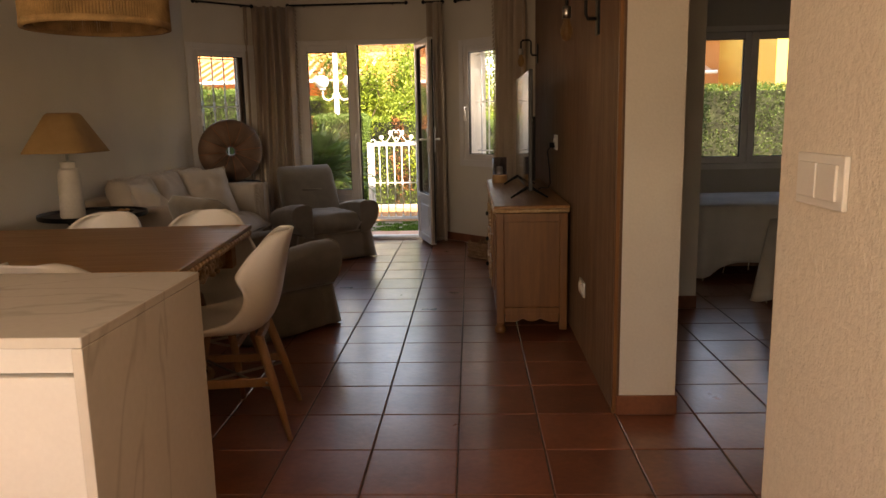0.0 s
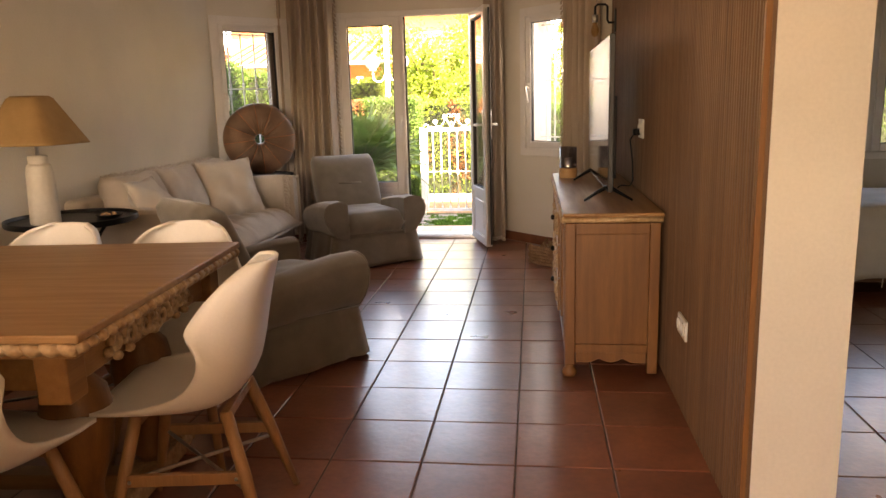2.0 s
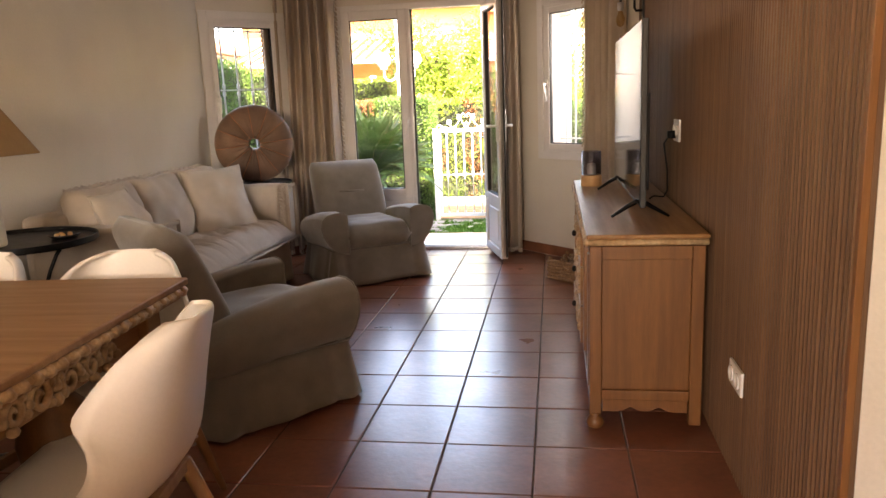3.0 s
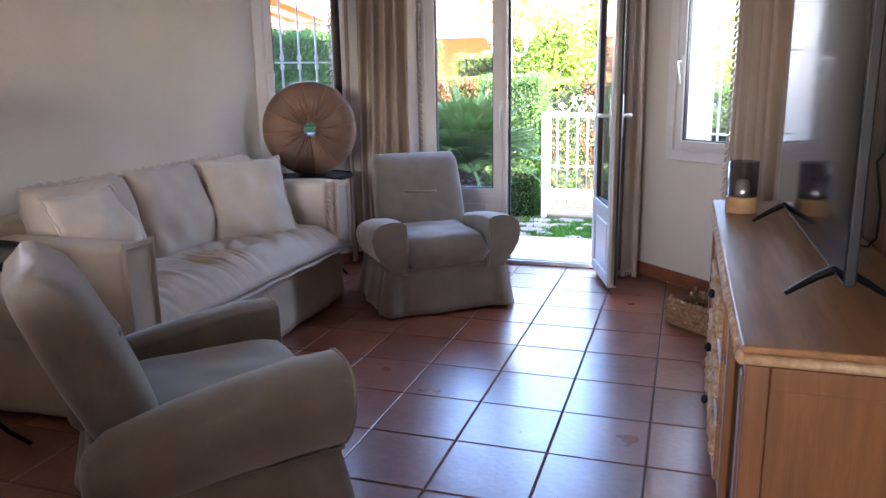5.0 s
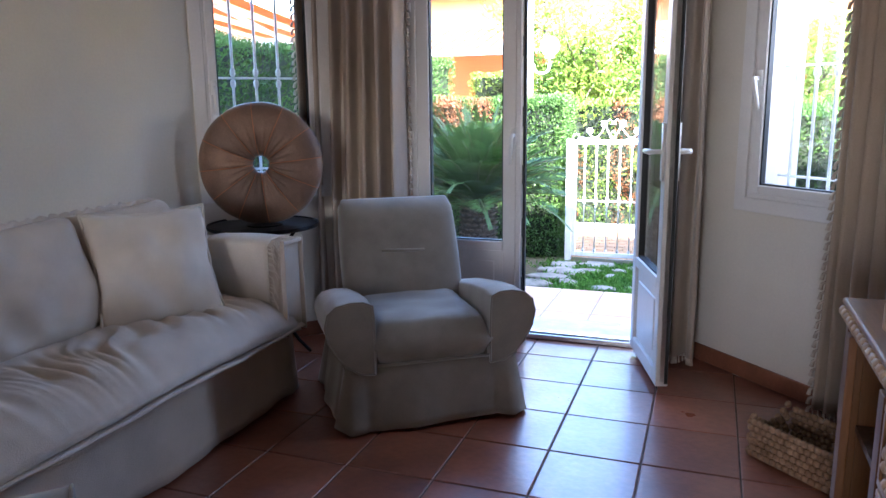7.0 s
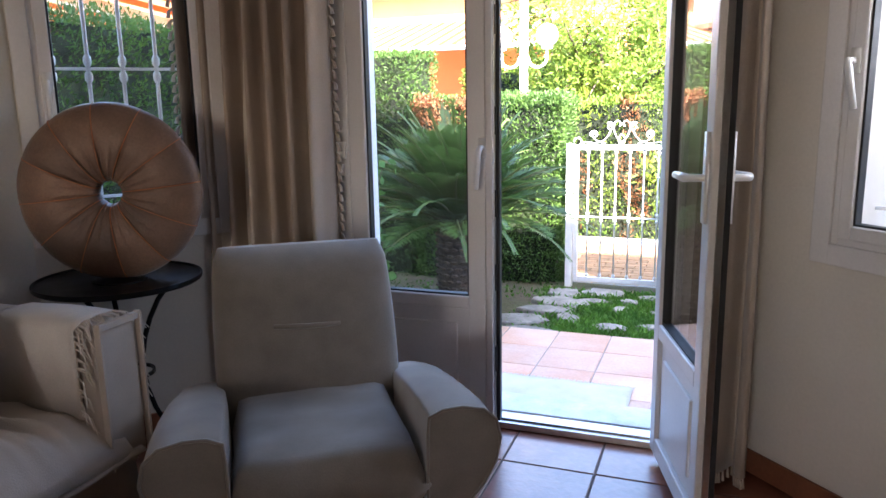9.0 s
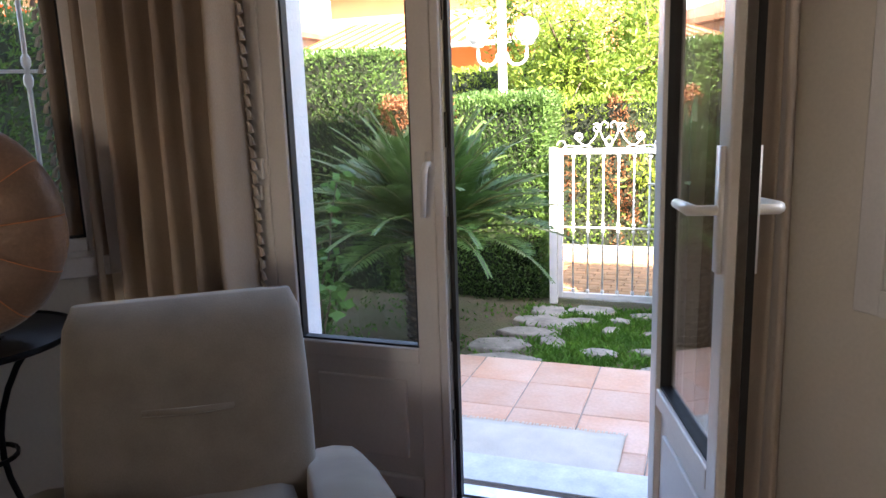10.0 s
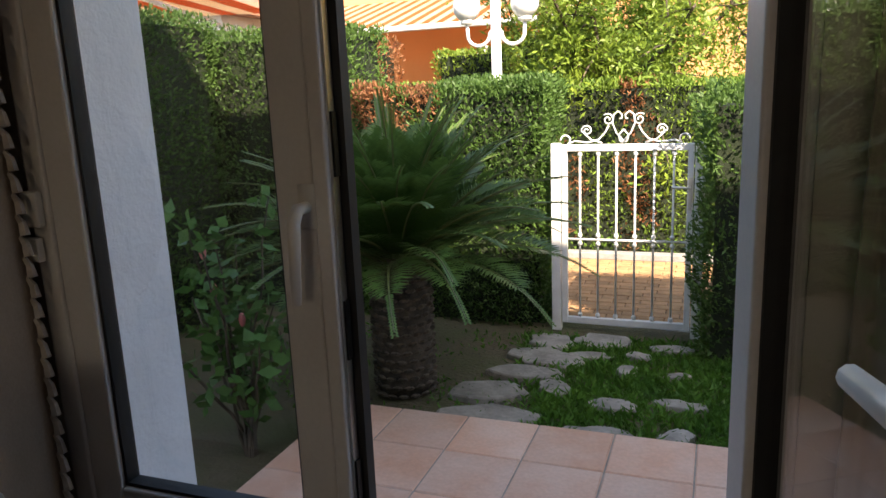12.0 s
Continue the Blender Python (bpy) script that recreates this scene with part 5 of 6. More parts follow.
# ---- garden ----
GZ = -0.36
tagged(put("ground", boxes((-300, 300, -200, 400, GZ - 0.5, GZ - 0.03)), M_GROUND), "bare ground out to the horizon", "ground", kind="structure")
bm = bmesh.new()
rows = []
for i in range(41):
    rows.append([(-4.4 + 6.0 * i / 40, 8.0 + 3.42 * j / 30, GZ + 0.03 + 0.025 * noise.noise((i * 0.35, j * 0.35, 1.0)) + 0.01 * noise.noise((i * 1.1, j * 1.1, 4.0))) for j in range(31)])
loft(bm, rows, closed=False)
tagged(put("garden_bed", bm, M_SOIL, smooth=True), "mossy dark garden soil", "soil", kind="structure")
tagged(put("terrace_base", boxes((-2.26, 1.6, 7.0, 9.615, GZ - 0.1, -0.206)), M_FLAG), "terrace slab", "terrace", kind="structure")
tagged(put("door_sill", boxes((-1.69, -0.54, 7.87, 8.06, -0.03, -0.004)), M_SILL, bevel=0.004), "pale stone sill of the terrace door", "sill", kind="structure")

dm = thing("doormat", pose(-1.13, 8.40, -0.2), "pale woven doormat with frayed ends on the terrace", "doormat")
bm = bmesh.new()
loft(bm, [[(-0.40 + 0.80 * i / 20, -0.32 + 0.66 * j / 14, 0.008 + 0.002 * math.sin(i * 1.7 + j)) for i in range(21)] for j in range(15)], closed=False)
put("cloth", bm, M_MAT, dm, smooth=True, solid=0.008)
bm = bmesh.new()
for i in range(70):
    x = -0.40 + 0.80 * i / 69
    tube(bm, [(x, 0.34, 0.008), (x + 0.004 * math.sin(i * 2.3), 0.375, 0.005)], 0.003, 4)
put("fringe", bm, M_MAT, dm)["kind"] = "stuff"


def hedge(name, x0, x1, y0, y1, z1, n, seed, label, material, size=0.042, patches=(), lump=0.05, group="garden hedges"):
    """A clipped conifer hedge: a core box coloured dark for its inner shade, under a skin of small sprays; patches (x,
    y, z, r) are dead and brown.
    """
    rng = np.random.default_rng(seed)
    h = tagged(new(name), label, "hedge", group)
    h.empty_display_size = 0.1
    h.location = ((x0 + x1) / 2, (y0 + y1) / 2, GZ)
    bpy.context.view_layer.update()
    inv = Matrix.Translation(-h.location)
    z0 = GZ
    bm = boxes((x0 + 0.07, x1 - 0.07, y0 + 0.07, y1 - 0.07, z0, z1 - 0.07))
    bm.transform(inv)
    put("core", bm, M_HSHADE, h)
    lx, ly, lz = x1 - x0, y1 - y0, z1 - z0
    areas = np.array([ly * lz, ly * lz, lx * lz, lx * lz, lx * ly])
    face = rng.choice(5, n, p=areas / areas.sum())
    u, v = rng.random(n), rng.random(n)
    P = np.zeros((n, 3))
    N = np.zeros((n, 3))
    for f in range(5):
        k = face == f
        if f < 2:
            P[k] = np.stack([np.full(k.sum(), (x0, x1)[f]), y0 + ly * u[k], z0 + lz * v[k]], 1)
            N[k] = (-1 if f == 0 else 1, 0, 0)
        elif f < 4:
            P[k] = np.stack([x0 + lx * u[k], np.full(k.sum(), (y0, y1)[f - 2]), z0 + lz * v[k]], 1)
            N[k] = (0, -1 if f == 2 else 1, 0)
        else:
            P[k] = np.stack([x0 + lx * u[k], y0 + ly * v[k], np.full(k.sum(), z1)], 1)
            N[k] = (0, 0, 1)
    lum = lump * (np.sin(P[:, 0] * 5.1 + seed) * np.sin(P[:, 1] * 4.3 + 1) + np.sin(P[:, 2] * 6.7 + P[:, 0] * 3 + P[:, 1] * 3))
    P += N * (lum[:, None] * 0.6 + rng.uniform(-0.09, 0.03, (n, 1)))
    dead = np.zeros(n, bool)
    for px, py, pz, pr, ph in patches:
        dead |= (((P[:, 0] - px) / pr) ** 2 + ((P[:, 1] - py) / 0.8) ** 2 + ((P[:, 2] - pz) / ph) ** 2 + 0.5 * np.sin(P[:, 2] * 9 + P[:, 0] * 13)) < rng.uniform(0.4, 1.0, n)
    Q = leaves(P, N, size, size * 0.36, rng, 0.65, 0.7) - np.array(h.location)
    ob = quads("foliage", Q[~dead], material, h)
    ob["kind"] = "stuff"
    if dead.any():
        ob = quads("dead_foliage", Q[dead], M_BROWNL, h)
        ob["kind"] = "stuff"
    return h


hedge("hedge", -3.0, -1.62, 11.32, 11.95, 1.32, 44200, 1, "tall clipped dark green conifer hedge beside the gate", M_HEDGE, patches=[(-2.75, 11.3, 1.15, 0.35, 0.28)])
hedge("hedge", -4.6, -3.0, 11.30, 12.0, 1.76, 33800, 14, "taller clipped conifer hedge in the garden corner", M_HEDGE)
hedge("hedge", -0.66, 1.9, 10.85, 11.65, 1.20, 33800, 2, "clipped dark green conifer hedge on the latch side of the gate", M_HEDGE)
hedge("hedge", -4.75, -4.05, 7.2, 11.3, 1.85, 67600, 3, "tall conifer hedge along the garden side", M_HEDGE)
hedge("hedge", -8.0, 3.5, 13.72, 14.35, 1.29, 80000, 4, "sunlit clipped conifer hedge across the lane", M_HEDGESUN, 0.055, patches=[(-1.28, 13.7, 0.6, 0.20, 1.2), (-1.93, 13.7, 0.35, 0.16, 0.5)])
hedge("hedge", 1.8, 2.4, 7.6, 10.8, 1.50, 28600, 5, "conifer hedge along the house side", M_HEDGE)
hedge("hedge", 2.5, 8.0, 10.2, 11.0, 1.62, 54600, 6, "rounded dark hedge seen from the bedroom", M_HEDGE)
hedge("hedge", -3.9, -3.0, 15.3, 16.2, 1.75, 9000, 8, "yellow-green clipped shrub before the orange house", M_TREE, 0.07)
hedge("hedge", -5.1, -4.5, 15.0, 15.7, 1.9, 5000, 9, "dry brownish shrub across the lane", M_BROWNL, 0.07)
hedge("hedge", -2.75, -2.45, 14.9, 15.2, 1.85, 2500, 10, "slim yellow-green conifer across the lane", M_TREE, 0.06)


# ---- cycad ----
def frond_mesh(length, droop, seed):
    rng = np.random.default_rng(seed)
    pts = []
    ang = 0.0
    x = z = 0.0
    n = 34
    for i in range(n + 1):
        pts.append((x, z))
        ang = -droop * (i / n) ** 1.4
        x += length / n * math.cos(ang)
        z += length / n * math.sin(ang)
    Q = []
    for i in range(4, n):
        f = i / n
        ll = 0.20 * math.sin(min(1.0, f * 1.15 + 0.12) * math.pi) ** 0.6 + 0.02
        for h in (0.0, 0.5):
            px = pts[i][0] + (pts[i + 1][0] - pts[i][0]) * h
            pz = pts[i][1] + (pts[i + 1][1] - pts[i][1]) * h
            a = math.atan2(pts[i + 1][1] - pts[i][1], pts[i + 1][0] - pts[i][0])
            for s in (-1, 1):
                fwd = 0.55 + 0.5 * f
                d = np.array([math.cos(a) * math.cos(1.1) * fwd * 1.6, s * math.sin(1.1), math.sin(a) * 0.6 + 0.30 + rng.uniform(-0.06, 0.06)])
                d /= np.linalg.norm(d)
                o = np.array([px, 0, pz])
                w = np.array([math.cos(a), 0, math.sin(a)]) * 0.0085
                tip = o + d * ll + np.array([0, 0, -0.03 * ll / 0.2])
                mid = o + d * ll * 0.5
                Q.append([o - w * 0.6, mid - w, tip, mid + w])
    return pts, np.array(Q)


cy = thing("cycad_palm", pose(-2.14, 10.08, GZ + 0.03), "cycad palm with scaly trunk and arching feather fronds", "palm")
TRH = 0.78
bm = bmesh.new()
lathe(bm, [(0.12, 0.0), (0.15, 0.08), (0.155, 0.3), (0.15, 0.55), (0.13, TRH)], 20)
put("trunk", bm, M_BARK, cy, smooth=True)
bm = bmesh.new()
for r in range(15):
    for k in range(15):
        a = 2 * math.pi * (k + 0.5 * (r % 2)) / 15
        z = 0.03 + r * 0.048
        blob(bm, (0, 0, 0), (0.030, 0.030, 0.013), Matrix.Translation((0.152 * math.cos(a), 0.152 * math.sin(a), z)) @ Matrix.Rotation(a, 4, "Z") @ Matrix.Rotation(-0.5, 4, "Y"), 6, 4)
ob = put("leaf_scale", bm, M_SCALE, cy)
ob["kind"] = "stuff"
VAR = []
for k in range(6):
    pts, Q = frond_mesh(0.90 + 0.03 * k, 0.50 + 0.12 * k, k)
    ob = quads("frond", Q, M_FROND)
    bmr = bmesh.new()
    tube(bmr, [(x, 0, z) for x, z in pts[::3]], [0.010 - 0.008 * i / 12 for i in range(len(pts[::3]))], 5)
    me = bpy.data.meshes.new("stalk")
    bmr.to_mesh(me)
    bmr.free()
    me.materials.append(M_RACHIS)
    VAR.append((ob.data, me))
    bpy.data.objects.remove(ob)
rng = np.random.default_rng(12)
for i in range(84):
    tier = i / 84
    el = 84 - 66 * tier + rng.uniform(-6, 6)
    az = i * 137.5 + rng.uniform(-10, 10)
    k = min(5, int(tier * 5 + rng.uniform(0, 1.5)))
    f = new("frond", VAR[k][0])
    f.parent = cy
    f.matrix_local = pose(0, 0, TRH - 0.02 - 0.05 * tier, 0, 0, az) @ pose(0.05, 0, 0, 0, -el, 0) @ pose(0, 0, 0, rng.uniform(-14, 14), 0, 0)
    s = new("stalk", VAR[k][1])
    s.parent = f

# flowering shrub by the wall
sh = thing("hibiscus_shrub", pose(-2.55, 9.22, -0.20), "thin hibiscus shrub with glossy leaves and pink buds", "shrub")
rng = np.random.default_rng(21)
bm = bmesh.new()
tips = []
for k in range(15):
    a, r = rng.uniform(0, 6.28), rng.uniform(0.10, 0.34)
    h = rng.uniform(0.55, 1.25)
    p = [(0.02 * math.cos(a), 0.02 * math.sin(a), -0.14)]
    for q in range(1, 7):
        f = q / 6
        p.append((r * f ** 1.3 * math.cos(a) + rng.normal(0, 0.012), r * f ** 1.3 * math.sin(a) + rng.normal(0, 0.012), -0.14 + h * f))
        if q > 2:
            tips += [p[-1]] * 7
    tube(bm, p, [0.012 - 0.0015 * q for q in range(7)], 5)
put("stem", bm, M_BARK, sh)
tips = np.array(tips) + rng.normal(0, 0.045, (len(tips), 3))
ob = quads("leaf", leaves(tips, np.tile([0.2, -0.2, -0.1], (len(tips), 1)), 0.085, 0.052, rng, 0.8, 0.1), M_SHRUB, sh)
ob["kind"] = "stuff"
bm = bmesh.new()
for p in ((0.02, -0.16, 0.70), (0.10, -0.10, 0.56), (-0.05, -0.12, 0.85)):
    blob(bm, p, (0.015, 0.015, 0.032), None, 8, 6)
M_BUD = mat("pink_bud", (0.62, 0.16, 0.16), 0.6, 0, 20, 0.1, 0)
put("bud", bm, M_BUD, sh, smooth=True)

# ---- gate ----
gt = thing("garden_gate", pose(-1.135, 11.30, 0), "white painted iron garden gate with scrolled crest", "gate")
GB, GT, GW = -0.27, 0.905, 0.395
for px in (-GW - 0.025, GW + 0.06):
    put("post", boxes((px - 0.03, px + 0.03, -0.03, 0.03, GZ - 0.02, 0.915)), M_IRON, gt, bevel=0.005)
put("frame", boxes((-GW + 0.012, -GW + 0.047, -0.018, 0.018, GB, GT), (GW - 0.012, GW + 0.023, -0.018, 0.018, GB, GT), (-GW + 0.047, GW - 0.012, -0.018, 0.018, GT - 0.042, GT), (-GW + 0.047, GW - 0.012, -0.018, 0.018, GB, GB + 0.042)), M_IRON, gt, bevel=0.004)
for i in range(6):
    x = -GW + 0.047 + (2 * GW - 0.059) * (i + 0.7) / 6.4
    bm = bmesh.new()
    tube(bm, [(x, 0, GB + 0.042), (x, 0, GT - 0.042)], 0.0068, 8)
    for zz in (GB + 0.06, 0.295 - 0.028, 0.295 + 0.028, GT - 0.06):
        lathe(bm, [(0.008, -0.016), (0.014, -0.008), (0.015, 0.0), (0.014, 0.008), (0.008, 0.016)], 8, (x, 0, zz))
    put("bar", bm, M_IRON, gt, smooth=True)
bm = bmesh.new()
tube(bm, [(-GW + 0.04, 0, 0.295), (GW - 0.01, 0, 0.295)], 0.008, 8)
put("mid_rail", bm, M_IRON, gt, smooth=True)
bm = bmesh.new()
for s in (-1, 1):
    # long outer scroll along the top rail, then the heart in the middle
    p = [(s * (0.36 - 0.030 * math.cos(a)), 0, GT + 0.030 + 0.028 * math.sin(a)) for a in [i * 0.5 - 1.2 for i in range(10)]]
    tube(bm, p[::-1] + [(s * 0.30, 0, GT + 0.022), (s * 0.22, 0, GT + 0.012), (s * 0.15, 0, GT + 0.03), (s * 0.11, 0, GT + 0.075), (s * 0.09, 0, GT + 0.115)], 0.0055, 6)
    for cx, cz, r, t0 in ((0.225, 0.085, 0.035, 0.0), (0.095, 0.15, 0.038, 0.8)):
        q = [(s * (cx + r * (1 - 0.8 * i / 22) * math.cos(t0 + i * 0.42)), 0, GT + cz + r * (1 - 0.8 * i / 22) * math.sin(t0 + i * 0.42)) for i in range(23)]
        tube(bm, q, 0.005, 6)
    tube(bm, [(s * 0.26, 0, GT + 0.085), (s * 0.20, 0, GT + 0.03), (s * 0.13, 0, GT + 0.008)], 0.005, 6)
    tube(bm, [(0.0, 0, GT + 0.02), (s * 0.045, 0, GT + 0.07), (s * 0.068, 0, GT + 0.13), (s * 0.060, 0, GT + 0.18), (s * 0.035, 0, GT + 0.20), (s * 0.010, 0, GT + 0.18), (s * 0.012, 0, GT + 0.155), (s * 0.026, 0, GT + 0.155)], 0.0055, 6)
    tube(bm, [(0.0, 0, GT + 0.09), (s * 0.03, 0, GT + 0.055), (s * 0.022, 0, GT + 0.02), (s * 0.005, 0, GT + 0.012)], 0.005, 6)
put("scroll_crest", bm, M_IRON, gt, smooth=True)
bm = bmesh.new()
box(bm, GW - 0.005, GW + 0.016, -0.026, -0.018, 0.50, 0.70)
tube(bm, [(GW + 0.005, -0.02, 0.64), (GW + 0.005, -0.06, 0.64), (GW - 0.10, -0.06, 0.645)], 0.008, 8)
put("latch", bm, M_STEEL, gt)

# ---- flagstones and grass ----
rng = np.random.default_rng(5)
stones = [(-1.62, 9.86, 0.24, 0.11), (-1.70, 10.16, 0.17, 0.13), (-1.56, 10.46, 0.18, 0.10), (-1.50, 10.72, 0.22, 0.13), (-1.53, 11.00, 0.16, 0.11), (-1.22, 11.08, 0.20, 0.10), (-0.80, 11.02, 0.20, 0.09), (-1.08, 9.80, 0.22, 0.12), (-1.04, 10.14, 0.15, 0.12), (-0.72, 10.22, 0.18, 0.08), (-1.36, 10.28, 0.10, 0.08), (-1.02, 10.62, 0.10, 0.09), (-0.72, 9.84, 0.12, 0.14), (-0.75, 10.60, 0.10, 0.06), (-1.25, 10.80, 0.12, 0.06), (-0.98, 10.86, 0.10, 0.09)]
stones = [(x, y, a * (0.72 if x > -1.15 else 1.06), b * (0.72 if x > -1.15 else 1.15)) for x, y, a, b in stones]
for k, (x, y, a, b) in enumerate(stones):
    bm = bmesh.new()
    ring = []
    for i in range(12):
        t = 2 * math.pi * i / 12
        q = 1 + 0.20 * math.sin(2 * t + k) + 0.10 * math.sin(5 * t + 2 * k)
        ring.append((a * q * math.cos(t), b * q * math.sin(t)))
    loft(bm, [[(p * 1.04, q * 1.04, -0.03) for p, q in ring], [(p, q, 0.018) for p, q in ring], [(p * 0.93, q * 0.93, 0.027 + 0.003 * math.sin(p * 40 + k)) for p, q in ring]])
    tagged(put("flagstone", bm, M_FLAG, smooth=False, m=pose(x, y, GZ + 0.034, 0, 0, 5 * math.sin(k)), bevel=0.004), "irregular pale flagstone set in the lawn", "flagstone", "garden flagstones")

n = 30000
gx, gy = rng.uniform(-1.75, 0.6, n), rng.uniform(9.64, 11.15, n)
keep = gx > -1.62 + 0.55 * np.clip((10.6 - gy), -0.2, 0.6) * rng.uniform(0.3, 1.0, n) + rng.normal(0, 0.05, n)
for x, y, a, b in stones:
    keep &= ((gx - x) / a) ** 2 + ((gy - y) / b) ** 2 > rng.uniform(0.55, 1.05, n)
dens = np.sin(gx * 7 + 1) * np.sin(gy * 8) + rng.uniform(-0.9, 1.6, n)
keep &= dens > -0.35
gx, gy = gx[keep], gy[keep]
n = len(gx)
base = np.stack([gx, gy, np.full(n, GZ + 0.02)], 1)
d = np.stack([rng.normal(0, 0.6, n), rng.normal(0, 0.6, n), np.ones(n)], 1)
d /= np.linalg.norm(d, axis=1, keepdims=True)
s = np.cross(d, rng.normal(0, 1, (n, 3)))
s /= np.linalg.norm(s, axis=1, keepdims=True)
L = rng.uniform(0.035, 0.085, n)[:, None]
lean = np.stack([rng.normal(0, 0.018, n), rng.normal(0, 0.018, n), np.zeros(n)], 1)
tagged(quads("grass", np.stack([base - s * 0.003, base + s * 0.003, base + d * L * 0.6 + s * 0.0028, base + d * L + lean], 1), M_GRASS), "tufty green lawn grass between the flagstones", "grass", kind="stuff")
n = 900
P = np.stack([rng.uniform(-3.3, -1.5, n), rng.uniform(9.7, 11.2, n), np.full(n, GZ + 0.052)], 1)
tagged(quads("leaf_litter", leaves(P, np.tile([0, 0, 0.0], (n, 1)), 0.04, 0.014, rng, 1.0, 0.0) * np.array([1, 1, 0.15]) + np.array([0, 0, (GZ + 0.055) * 0.85]), M_BARK), "dry leaf litter on the soil", "leaves", kind="stuff")
n = 1500
P = np.stack([rng.uniform(-3.2, -1.55, n), rng.uniform(9.7, 11.1, n), np.full(n, GZ + 0.05)], 1)
P = P[(np.sin(P[:, 0] * 6) * np.sin(P[:, 1] * 7) + rng.uniform(-0.6, 0.6, n)) > 0.1]
tagged(quads("weeds", leaves(P, np.tile([0, 0, 1.0], (len(P), 1)), 0.04, 0.016, rng, 0.8, 0.3), M_GRASS), "small weeds on the soil", "weeds", kind="stuff")

# ---- lane ----
tagged(put("lane", boxes((-30, 30, 11.44, 13.75, GZ - 0.02, GZ - 0.010)), M_SAND), "bed of the paved lane", "road", kind="structure")
lane = bpy.data.objects["lane"]
tagged(put("kerb", boxes((-30, 30, 13.58, 13.70, GZ - 0.02, GZ + 0.05)), M_PAVERG, bevel=0.01), "pale concrete kerb along the lane", "kerb", kind="structure")

# ---- street lamp, tree, houses ----
sl = thing("street_lamp", pose(-2.18, 12.15, GZ), "white iron street lamp with two globes on scrolled arms", "street lamp")
bm = bmesh.new()
lathe(bm, [(0.07, 0.0), (0.07, 0.25), (0.042, 0.3), (0.036, 2.85)], 14)
put("post", bm, M_IRON, sl, smooth=True)
for s in (-1, 1):
    bm = bmesh.new()
    tube(bm, [(0, 0, 2.09)] + [(s * (0.135 - 0.09 * math.cos(a)), 0, 2.04 - 0.09 * math.sin(a)) for a in [i * 0.35 for i in range(9)]] + [(s * 0.225, 0, 2.13)], 0.014, 8)
    put("arm", bm, M_IRON, sl, smooth=True)
    bm = bmesh.new()
    lathe(bm, [(0.03, 0.0), (0.055, 0.01), (0.05, 0.04)], 12, (s * 0.225, 0, 2.11))
    blob(bm, (s * 0.225, 0, 2.24), (0.105, 0.105, 0.11), None, 18, 12)
    put("globe", bm, M_WHITE, sl, smooth=True)


def tree(m, seed, label, trunk_h, spread, height, n):
    rng = np.random.default_rng(seed)
    t = thing("tree", m, label, "tree")
    bm = bmesh.new()
    tube(bm, [(0, 0, -0.02), (0.03, 0.02, trunk_h * 0.5), (0.0, 0.05, trunk_h)], [0.10, 0.08, 0.07], 8)
    put("trunk", bm, M_BARK, t, smooth=True)
    bm = bmesh.new()
    cl = []
    for k in range(13):
        a = k * 2.4 + rng.uniform(-0.4, 0.4)
        r = spread * rng.uniform(0.35, 1.0)
        h = height * rng.uniform(0.25, 1.0) * (1.15 - 0.45 * r / spread)
        p = [Vector((0, 0.05, trunk_h - 0.05))]
        for q in range(1, 6):
            f = q / 5
            p.append(Vector((r * f * math.cos(a), r * f * math.sin(a), trunk_h + h * f ** 1.2)) + Vector(rng.normal(0, 0.05, 3)))
            if q >= 2:
                cl.append(p[-1])
                for _ in range(3):
                    e = p[-1] + Vector(rng.normal(0, 0.28, 3))
                    tube(bm, [p[-1], (p[-1] + e) / 2 + Vector((0, 0, 0.03)), e], [0.012, 0.009, 0.004], 4)
                    cl.append(e)
        tube(bm, p, [0.045 - 0.006 * q for q in range(6)], 6)
    put("limb", bm, M_BARK, t)
    cl = np.array([list(c) for c in cl])
    C0 = cl[rng.integers(0, len(cl), n)]
    N = rng.normal(0, 1, (n, 3))
    P = C0 + N * 0.115
    ob = quads("leaf", leaves(P, N * 0.4, 0.085, 0.026, rng, 0.7, 0.2), M_TREE, t)
    ob["kind"] = "stuff"
    return t


tree(pose(-1.75, 15.0, GZ), 3, "sunlit yellow-green leafy tree with thin branches", 1.15, 1.75, 2.4, 34000)
tree(pose(0.8, 15.4, GZ), 4, "sunlit leafy tree across the lane", 1.2, 1.3, 1.9, 16000)


